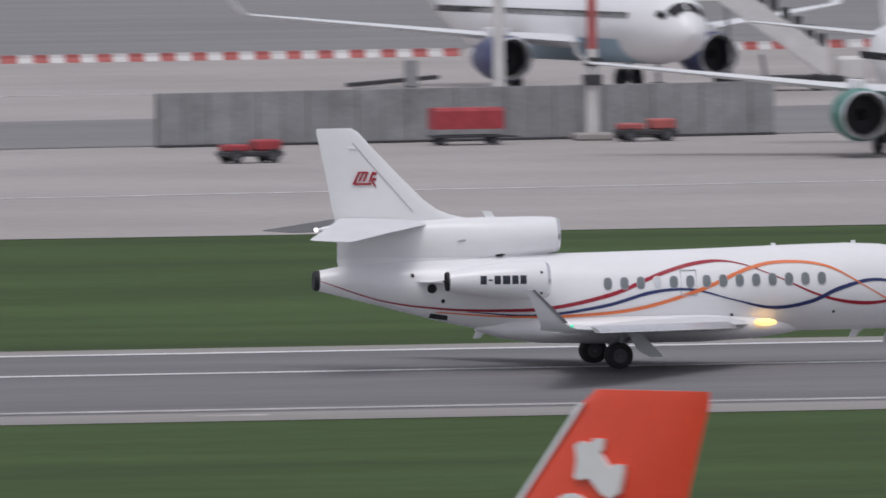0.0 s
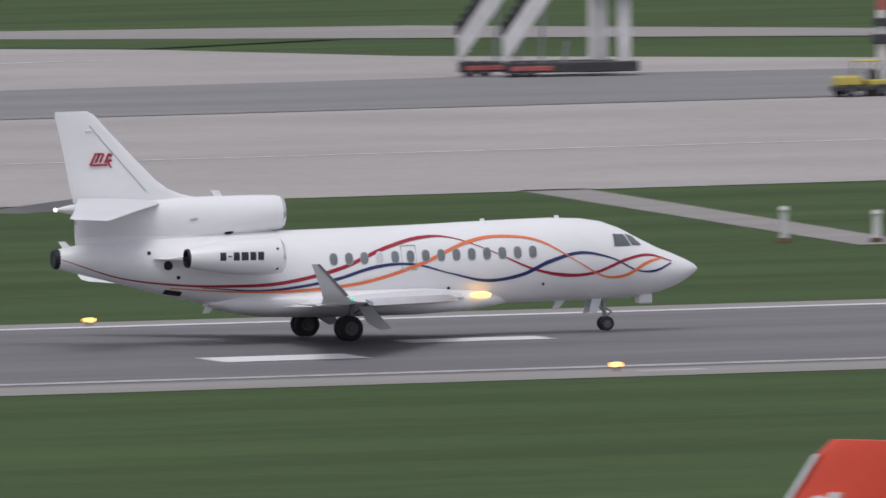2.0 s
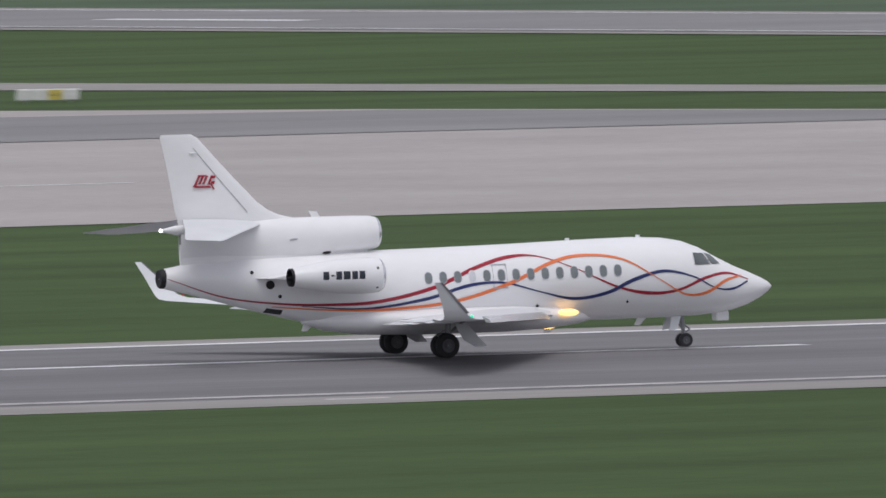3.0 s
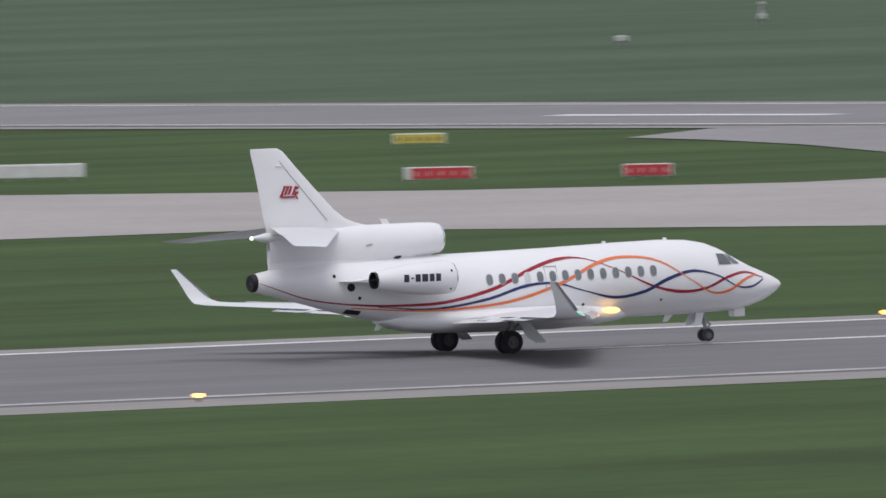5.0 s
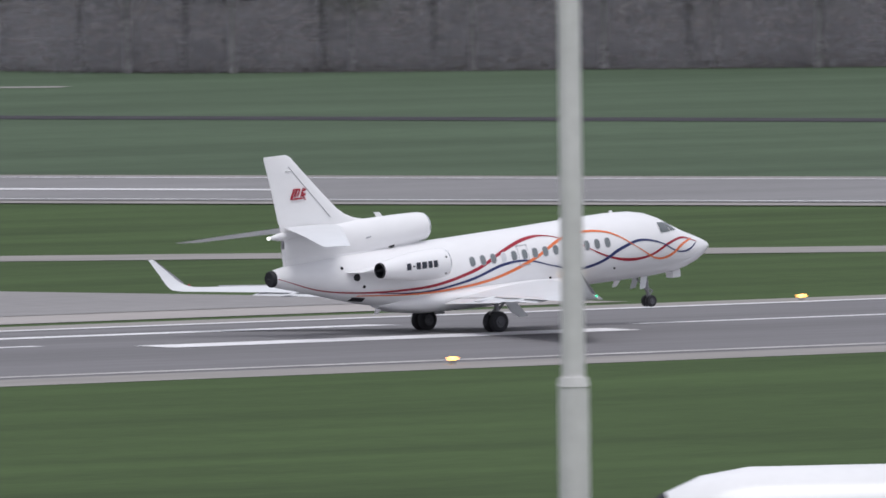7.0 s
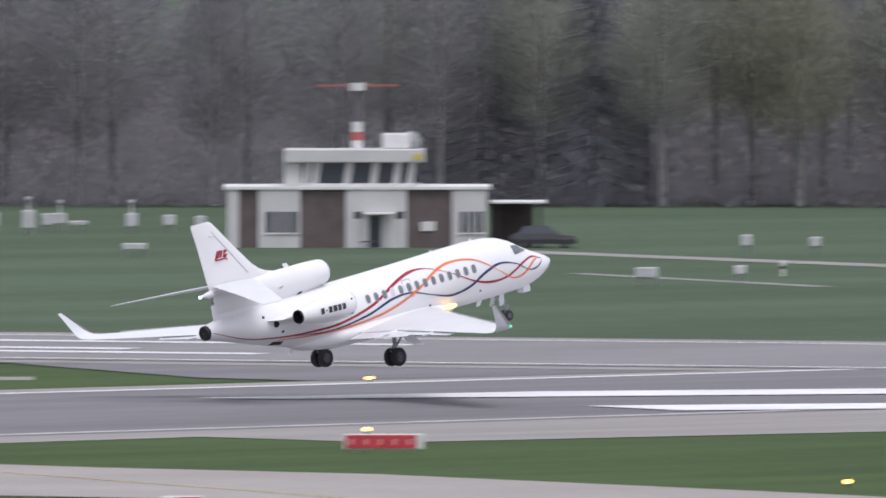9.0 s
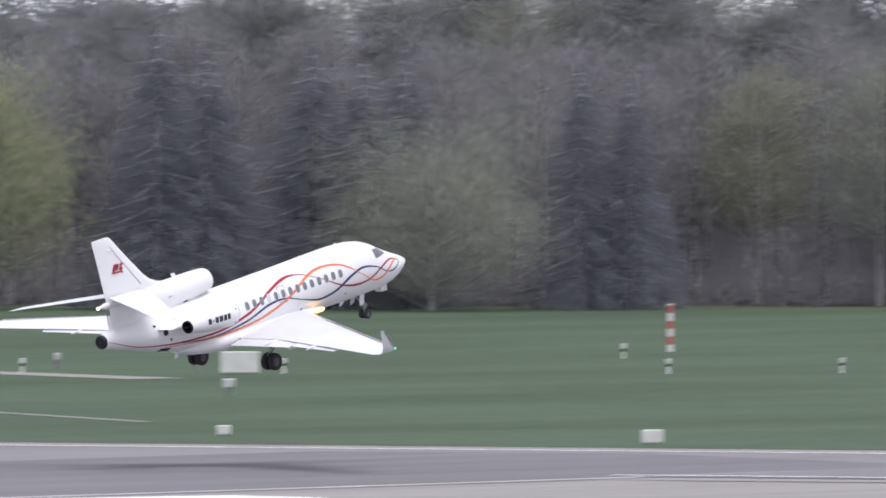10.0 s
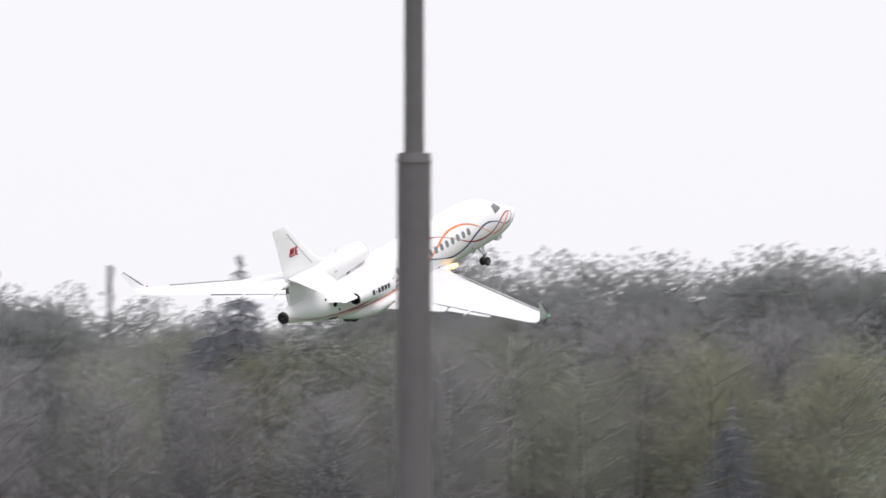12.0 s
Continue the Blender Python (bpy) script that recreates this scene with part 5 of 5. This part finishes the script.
one_lamp = small_lamp(pose(828.7, 675.5, 0))
for x, y in ((840.3, 671), (851, 672.9), (861.9, 664.5), (819.8, 681.6), (806, 700), (852, 712), (796, 712), (779, 726), (788, 720)):
    copy_thing(one_lamp, pose(x, y, 0))
bm = bmesh.new()
strip(bm, (822, 795), (790, 696), 4.2, 0.08)
strip(bm, (660, 1005), (675, 988.4), 8.0, 0.08)
strip(bm, (735, 1048.7), (765, 1015), 5.0, 0.08)
strip(bm, (735, 672), (712, 628), 1.0, 0.08)
strip(bm, (775.5, 739.7), (760, 705), 1.6, 0.08)
solid("field_track", bm, SHOULDER, "narrow pale service tracks through the far grass", "track", kind="structure")
bm = bmesh.new()
strip(bm, (687.7, 973), (720, 850), 9.0, 0.08)
strip(bm, polar(41.0, 1120).xy, polar(43.6, 1110).xy, 5.0, 0.08)
solid("dug_strip", bm, TILLED, "dark strip of bare soil in the grass", "soil", kind="structure")
sheet("dark_field", [(712, 1420), (686, 1296), (701, 1293), (723, 1318), (735, 1410)], 0.08, TILLED, "dark tilled field beyond the meadow", "field")


# ---- woods ----
def leaf_material(name, colour, island=0.07, gaps=0.66):
    """Leaves and twigs that let some light through."""
    m = material(name, colour, 0.95, vary=0.08, size=9, fine=0.1, island=island)
    n, l = m.node_tree.nodes, m.node_tree.links
    body = n["Principled BSDF"]
    thin, mix = n.new("ShaderNodeBsdfTranslucent"), n.new("ShaderNodeMixShader")
    l.new(body.inputs["Base Color"].links[0].from_socket, thin.inputs["Color"])
    mix.inputs["Fac"].default_value = 0.5
    l.new(body.outputs["BSDF"], mix.inputs[1])
    l.new(thin.outputs["BSDF"], mix.inputs[2])
    clear, loose = n.new("ShaderNodeBsdfTransparent"), n.new("ShaderNodeMixShader")      # gaps between the leaves of a clump
    loose.inputs["Fac"].default_value = gaps
    l.new(mix.outputs["Shader"], loose.inputs[1])
    l.new(clear.outputs["BSDF"], loose.inputs[2])
    l.new(loose.outputs["Shader"], n["Material Output"].inputs["Surface"])
    return m


BARK = material("grey bark", (0.235, 0.228, 0.232), 0.95, vary=0.2, size=1.0, fine=0.1)
# tree and thicket colours are lifted pale and grey: distance haze painted in
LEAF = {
    "twig": leaf_material("haze-paled bare twigs", (0.292, 0.288, 0.3)),
    "grey": leaf_material("haze-greyed young leaves", (0.318, 0.332, 0.28)),
    "olive": leaf_material("haze-paled olive leaves", (0.308, 0.314, 0.236)),
    "lime": leaf_material("haze-dulled yellow green leaves", (0.35, 0.375, 0.235)),
    "dark": leaf_material("haze-greyed conifer needles", (0.205, 0.215, 0.255)),
    # back rows: darker leaf colour paints their silhouette against the sky
    "far": leaf_material("far crowns darkened as backlit", (0.232, 0.241, 0.242), gaps=0.52),
    "thicket": leaf_material("haze-greyed undergrowth", (0.27, 0.27, 0.292), gaps=0.62),
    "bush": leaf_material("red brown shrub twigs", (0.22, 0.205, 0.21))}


def leaf_mesh(name, centres, size, mat, gen, long=1.6):
    """Small leaf clumps: one tilted triangle each."""
    n = len(centres)
    c = np.asarray(centres, float)
    a = gen.normal(size=(n, 3))
    a /= np.linalg.norm(a, axis=1)[:, None]
    b = np.cross(a, gen.normal(size=(n, 3)))
    b /= np.linalg.norm(b, axis=1)[:, None]
    s = size * gen.uniform(0.5, 1.3, (n, 1))
    a, b = a * s * long, b * s
    verts = np.stack([c + a, c - a * 0.5 + b * 0.87, c - a * 0.5 - b * 0.87], 1).reshape(-1, 3)
    data = bpy.data.meshes.new(name)
    # leaves are lit as one soft mass: their shading leans up and out of the clump
    out = c - c.mean(0)
    if np.ptp(c[:, 0]) > 60:
        out = -c * (1, 1, 0)
    out /= np.linalg.norm(out, axis=1)[:, None] + 1e-6
    lit = out * 0.45 + (0, 0, 0.8) + gen.normal(size=(n, 3)) * 0.05
    lit /= np.linalg.norm(lit, axis=1)[:, None]
    face = np.cross(verts[1::3] - verts[0::3], verts[2::3] - verts[0::3])
    flip = (face * lit).sum(1) < 0
    data.from_pydata(verts.tolist(), [], [[3 * i, 3 * i + 2, 3 * i + 1] if flip[i] else [3 * i, 3 * i + 1, 3 * i + 2] for i in range(n)])
    data.materials.append(mat)
    data.shade_smooth()
    data.normals_split_custom_set_from_vertices(np.repeat(lit, 3, 0).tolist())
    return data


def woodland_tree(seed, kind, tall, wide, count, low=0.25):
    """A broadleaf tree: tapered trunk, limbs that fork, and leaf clumps round the limb ends."""
    gen, r = np.random.default_rng(seed), random.Random(seed)
    label = {"twig": "bare brown deciduous tree at the wood's edge", "grey": "grey green deciduous tree in thin spring leaf", "olive": "olive green deciduous tree in spring leaf", "lime": "fresh yellow green tree at the wood's edge", "far": "tall bare tree deep in the wood, backlit darkness in its colour"}[kind]
    ob = thing("tree", label, "tree", "trees of the wood")
    bm = bmesh.new()
    add_tube(bm, (0, 0, -0.3), (0.2, 0.1, tall * 0.45), tall * 0.016, tall * 0.010, 8)
    add_tube(bm, (0.2, 0.1, tall * 0.45), (0, 0.2, tall * 0.9), tall * 0.010, tall * 0.003, 6)
    tips = []
    for i in range(26):
        h = tall * (low + (0.9 - low) * (i + 0.5) / 26)
        u = (h / tall - low) / (1 - low)
        reach = wide / 2 * (1.0 - abs(u - 0.4) ** 1.7 * 1.35) * r.uniform(0.65, 1.1)
        a = i * 2.4 + r.uniform(-0.4, 0.4)
        end = Vector((reach * math.cos(a), reach * math.sin(a), h + reach * r.uniform(0.15, 0.6)))
        add_tube(bm, (0, 0, h - reach * 0.2), end, tall * 0.0022, tall * 0.0008, 5, caps=False)
        for k in range(3):
            f = r.uniform(0.45, 1.0)
            tip = Vector((0, 0, h)).lerp(end, f) + Vector((r.gauss(0, 1), r.gauss(0, 1), r.gauss(0.3, 0.8))) * wide * 0.06
            add_tube(bm, Vector((0, 0, h)).lerp(end, f * 0.8), tip, tall * 0.001, tall * 0.0005, 4, caps=False)
            tips.append((tip, wide * r.uniform(0.16, 0.27)))
    tips.append((Vector((0, 0, tall * 0.91)), wide * 0.15))
    part("trunk", bm, BARK, ob, "grey trunk and limbs")
    pts = []
    fill = int(count * 0.45)      # the inner crown
    ball = gen.normal(size=(fill, 3))
    ball *= (gen.uniform(0, 1, fill) ** 0.3333 / np.linalg.norm(ball, axis=1))[:, None]
    for p in ball:
        squeeze = 1.0 - 0.35 * max(0.0, p[2])
        pts.append((p[0] * wide * 0.47 * squeeze, p[1] * wide * 0.47 * squeeze, tall * ((low + 0.93) / 2 + p[2] * (0.95 - low) / 2)))
    weights = np.array([s ** 2 for _, s in tips])
    for i in gen.choice(len(tips), count - fill, p=weights / weights.sum()):
        t, s = tips[i]
        p = gen.normal(size=3)
        p *= s * gen.uniform(0.0, 1.0) ** 0.42 / np.linalg.norm(p)
        pts.append((t.x + p[0], t.y + p[1], t.z + p[2] * 0.75))
    crown = new("crown", leaf_mesh("crown", pts, {"twig": 0.2, "far": 0.25}.get(kind, 0.21), LEAF[kind], gen, 1.05))
    crown.parent = ob
    return ob


def conifer(seed, tall, wide, count):
    gen, r = np.random.default_rng(seed), random.Random(seed)
    ob = thing("conifer", "dark green conifer standing in the wood", "tree", "conifers of the wood")
    bm = bmesh.new()
    add_tube(bm, (0, 0, -0.3), (0, 0, tall * 0.98), tall * 0.014, 0.03, 8)
    pts = []
    whorls = 22
    for i in range(whorls):
        u = i / (whorls - 1)
        h = tall * (0.1 + 0.88 * u)
        reach = wide / 2 * (1 - u) ** 0.8 + 0.12
        for k in range(7):
            a = k * 0.9 + i * 0.55 + r.uniform(-0.2, 0.2)
            rr = reach * r.uniform(0.7, 1.1)
            end = Vector((rr * math.cos(a), rr * math.sin(a), h - rr * 0.25))
            if k % 2 == 0:
                add_tube(bm, (0, 0, h), end, 0.06, 0.02, 4, caps=False)
            for _ in range(3 if u > 0.97 else 7 if u > 0.9 else max(6, int(count / (whorls * 7) * (0.2 + 1.5 * (1 - u))))):
                f = math.sqrt(r.uniform(0.04, 1))
                p = Vector((0, 0, h)).lerp(end, f)
                pts.append((p.x + r.gauss(0, 0.1 + 0.07 * reach), p.y + r.gauss(0, 0.1 + 0.07 * reach), p.z - abs(r.gauss(0, 0.45 + 0.1 * reach))))
    part("trunk", bm, BARK, ob, "dark trunk and boughs")
    crown = new("crown", leaf_mesh("crown", pts, 0.21, LEAF["dark"], gen, 1.5))
    crown.parent = ob
    return ob


def edge_distance(az):
    """How far the wood's edge lies, by angle."""
    return float(np.interp(az, (34.3, 34.9, 35.39, 35.75, 36.11, 36.47, 36.93, 37.56, 38.23, 44.0, 60.0), (1860, 1700, 1565, 1491, 1418, 1369, 1327, 1317, 1315, 1295, 1282)))


floor_edge = [34.3 + 0.5 * i for i in range(45)]
sheet("forest_floor", [polar(a, edge_distance(a) + 1).xy for a in floor_edge] + [polar(a, 2300).xy for a in floor_edge[::-1]], 0.09, LITTER, "dark leaf litter under the trees", "soil")
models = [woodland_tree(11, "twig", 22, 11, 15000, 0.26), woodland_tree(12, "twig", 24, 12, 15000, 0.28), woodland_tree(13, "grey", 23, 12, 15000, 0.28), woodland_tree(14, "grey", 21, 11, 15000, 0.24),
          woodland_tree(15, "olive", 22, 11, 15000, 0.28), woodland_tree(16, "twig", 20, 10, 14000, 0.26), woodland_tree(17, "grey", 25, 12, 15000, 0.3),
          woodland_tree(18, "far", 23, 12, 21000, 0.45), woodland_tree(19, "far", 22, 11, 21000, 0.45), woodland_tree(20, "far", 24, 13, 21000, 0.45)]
wood = random.Random(21)
first = [True] * len(models)


def plant(k, az, dist, z=0.0, size=1.0, row=models):
    p = polar(az, dist, z)
    m = Matrix.Translation(p) @ Matrix.Rotation(wood.uniform(0, 6.28), 4, "Z")
    if row is models and first[k]:
        first[k] = False
        ob = models[k]
    else:
        ob = copy_thing(row[k], m)
    ob.matrix_basis = m @ Matrix.Diagonal((size * wood.uniform(0.92, 1.1), size * wood.uniform(0.92, 1.1), size, 1))
    return ob


for row, (offset, z, size, gap) in enumerate(((4, 0, 0.82, 0.37), (17, 0, 0.93, 0.40), (32, 1.2, 0.96, 0.42), (54, 2.2, 0.97, 0.38))):
    az = 34.2 if row < 2 else 46.8
    while az < 56.2:
        patchy = noise.noise((az * 0.8, row * 0.7, 3.1)) + (0.16 if row > 1 else -0.05)
        pick = wood.choice((0, 1, 5, 5, 0) if patchy < -0.05 and row < 2 else (2, 3, 6, 1) if patchy < 0.22 else (4, 4, 2, 3))
        if row > 1:
            pick = wood.choice((7, 8, 9, 7, 8, 9, 2))
        rise = 1.0 + 0.07 * noise.noise((az * 0.9, 7.7, 0)) + (0.15 if az > 54.38 else 0)
        if row > 1:
            rise += sum(tall * math.exp(-((az - mid) / half) ** 2) for mid, half, tall in ((49.8, 0.6, 0.1), (51.42, 0.2, 0.06), (52.12, 0.25, 0.1), (52.88, 0.3, 0.1), (53.46, 0.12, 0.08))) - 0.02
        tall = (22, 24, 23, 21, 22, 20, 25, 23, 22, 24)[pick]
        plant(pick, az, edge_distance(az) + offset + wood.uniform(-4, 4), z, 22.0 / tall * size * rise * wood.uniform(0.95, 1.03))
        az += gap * wood.uniform(0.8, 1.2)

# trees that stand out of the wood
lime = woodland_tree(31, "lime", 17, 14, 22000, 0.12)
lime.matrix_basis = Matrix.Translation(polar(48.07, 1276))
copy_thing(lime, Matrix.Translation(polar(43.3, 1306)) @ Matrix.Rotation(2, 4, "Z")).scale = (0.62, 0.62, 0.95)
copy_thing(lime, Matrix.Translation(polar(52.75, 1325, 3)) @ Matrix.Rotation(4, 4, "Z")).scale = (0.75, 0.75, 1.05)
plant(4, 46.92, 1299, 0, 0.95)
broad = woodland_tree(32, "grey", 12, 18, 22000, 0.08)
broad.matrix_basis = Matrix.Translation(polar(49.5, 1270))
fir = conifer(41, 21, 13, 15000)
fir.matrix_basis = Matrix.Translation(polar(48.62, 1277))
for az, dist, z, s, wide in ((48.78, 1280, 0, 0.9, 1.1), (49.12, 1284, 0, 0.92, 1.1), (49.28, 1281, 0, 0.85, 1.1), (49.42, 1286, 0, 0.9, 1.1), (49.98, 1276, 0, 0.86, 0.8), (50.14, 1277, 0, 0.82, 0.7), (49.62, 1352, 2, 1.13, 0.7),
                             (50.3, 1350, 2, 1.08, 0.6), (50.38, 1352, 2, 1.12, 0.6), (50.85, 1350, 2, 1.08, 0.85), (50.97, 1352, 2, 1.0, 0.5), (51.6, 1352, 2, 1.05, 0.8), (54.02, 1310, 2, 1.2, 1.2), (53.92, 1316, 2, 1.05, 1.1),
                             (54.3, 1288, 0, 0.7, 0.9), (46.05, 1303, 0, 0.9, 1.0), (46.41, 1300, 0, 0.95, 1.0), (53.2, 1340, 2, 1.05, 1.0), (55.6, 1285, 0, 0.8, 0.8)):
    copy_thing(fir, Matrix.Translation(polar(az, dist, z)) @ Matrix.Rotation(wood.uniform(0, 6), 4, "Z")).scale = (wide, wide, s)

# undergrowth along the edge and a thicket between the trunks
gen = np.random.default_rng(5)
pts = []
for i in range(90000):
    az = gen.uniform(34.2, 56.4)
    lump = 0.5 + 0.5 * noise.noise((az * 3.0, 1.0, 0.0)) + 0.4 * noise.noise((az * 11.0, 4.0, 0.0))
    h = abs(gen.normal(0, 1)) * (1.6 + 2.2 * lump)
    p = polar(az, edge_distance(az) + gen.uniform(-2.0, 9.0) + h * 0.4, min(h, 7.5))
    pts.append(tuple(p))
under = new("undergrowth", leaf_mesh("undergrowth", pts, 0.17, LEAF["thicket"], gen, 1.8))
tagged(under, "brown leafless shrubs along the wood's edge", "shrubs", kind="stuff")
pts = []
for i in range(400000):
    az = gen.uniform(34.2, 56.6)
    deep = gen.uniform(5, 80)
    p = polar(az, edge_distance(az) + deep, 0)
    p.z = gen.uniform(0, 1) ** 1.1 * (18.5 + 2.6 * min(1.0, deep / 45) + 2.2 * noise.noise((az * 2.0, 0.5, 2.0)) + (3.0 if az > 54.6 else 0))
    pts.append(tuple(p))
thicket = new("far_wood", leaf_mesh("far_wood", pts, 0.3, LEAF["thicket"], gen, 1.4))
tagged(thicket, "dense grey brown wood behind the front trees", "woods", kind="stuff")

# brown bush in the meadow
gen = np.random.default_rng(9)
bush = thing("bush", "rounded leafless red brown bush in the meadow", "bush", at=Matrix.Translation(polar(52.53, 1195)))
bm = bmesh.new()
r = random.Random(6)
pts = []
for i in range(70):
    a, f = r.uniform(0, 6.28), math.sqrt(r.uniform(0, 1))
    end = Vector((9.2 * f * math.cos(a), 9.2 * f * math.sin(a), 5.6 * math.sqrt(max(0.05, 1 - f ** 3.2)) * r.uniform(0.85, 1.03)))
    root = Vector((end.x * 0.45, end.y * 0.45, -0.1))
    add_tube(bm, root, end, 0.07, 0.02, 5, caps=False)
    for _ in range(330):
        q = root.lerp(end, r.uniform(0.12, 1.0) ** 0.6)
        pts.append((q.x + r.gauss(0, 0.55), q.y + r.gauss(0, 0.55), max(0.05, q.z + r.gauss(0, 0.3))))
part("stems", bm, BARK, bush)
crown = new("crown", leaf_mesh("crown", pts, 0.15, LEAF["bush"], gen, 2.4))
crown.parent = bush
# lattice mast behind the trees
mast = thing("radio_mast", "thin grey lattice radio mast behind the trees", "mast", at=Matrix.Translation(polar(53.6, 1390)))
for x, y in ((-0.35, -0.35), (0.35, -0.35), (0, 0.4)):
    part("chord", tube((x, y, 0), (x * 0.4, y * 0.4, 26.2), 0.08, 0.06, 6), MAST_GREY, mast)
for i in range(13):
    part("brace", tube((-0.3, -0.33, i * 2), (0.28, -0.3, i * 2 + 2), 0.05, 0.05, 5), MAST_GREY, mast)


# ---- what moves ----
# seconds, place along the runway, height of the wheels, nose up, roll
ROLLOUT = [
    (0.0, 100.91, 0, 0.06, 0), (0.5, 119.51, 0.02, 0.0, 0), (1.0, 140.51, 0.02, 0.05, 0), (1.5, 160.66, 0.02, 0.15, 0), (2.0, 183.29, 0.02, 0.0, 0),
    (2.5, 204.91, 0.02, 0.15, 0), (4.5, 300.93, 0.02, 0.15, 0), (5.0, 328.46, 0.02, 0.35, 0), (5.5, 354.76, 0.02, 0.53, 0), (6.0, 384.2, 0.03, 1.29, 0),
    (6.5, 412.28, 0.04, 2.71, 0), (7.6, 480.0, 0.4, 6.2, 0), (8.5, 538.96, 1.22, 8.85, 0.03), (9.0, 573.6, 1.81, 9.89, -1.69), (9.5, 606.06, 3.03, 10.63, 0.33),
    (10.0, 641.93, 5.1, 11.73, 2.23), (10.5, 675.62, 7.82, 13.09, 2.15), (11.0, 712.62, 11.56, 14.94, 2.45), (11.5, 747.32, 16.12, 16.86, 2.21),
    (12.0, 785.6, 22.21, 17.72, 3.6)]


def motions():
    walk(jet, [(t, pose(x, RUNWAY_Y, CROWN + 0.01 + z, bank, -pitch, 0)) for t, x, z, pitch, bank in ROLLOUT])
    for wing, side in WINGS:      # the wings bend up as they take the load
        walk(wing, [(t, pose(0, 0, 0, side * lift)) for t, lift in ((0.0, 0.0), (6.0, 0.0), (8.5, 0.35), (10.0, 0.7), (12.0, 0.75))])
    for leg, drop in zip(GEAR, (0.43, 0.43, 0.2)):      # the legs stretch as the weight comes off them
        walk(leg, [(0.0, pose(0, 0, 0)), (5.5, pose(0, 0, 0)), (6.5, pose(0, 0, 0 if drop > 0.3 else -drop)), (7.6, pose(0, 0, -0.93 * drop)), (8.5, pose(0, 0, -drop)), (12.0, pose(0, 0, -drop))])


motions()
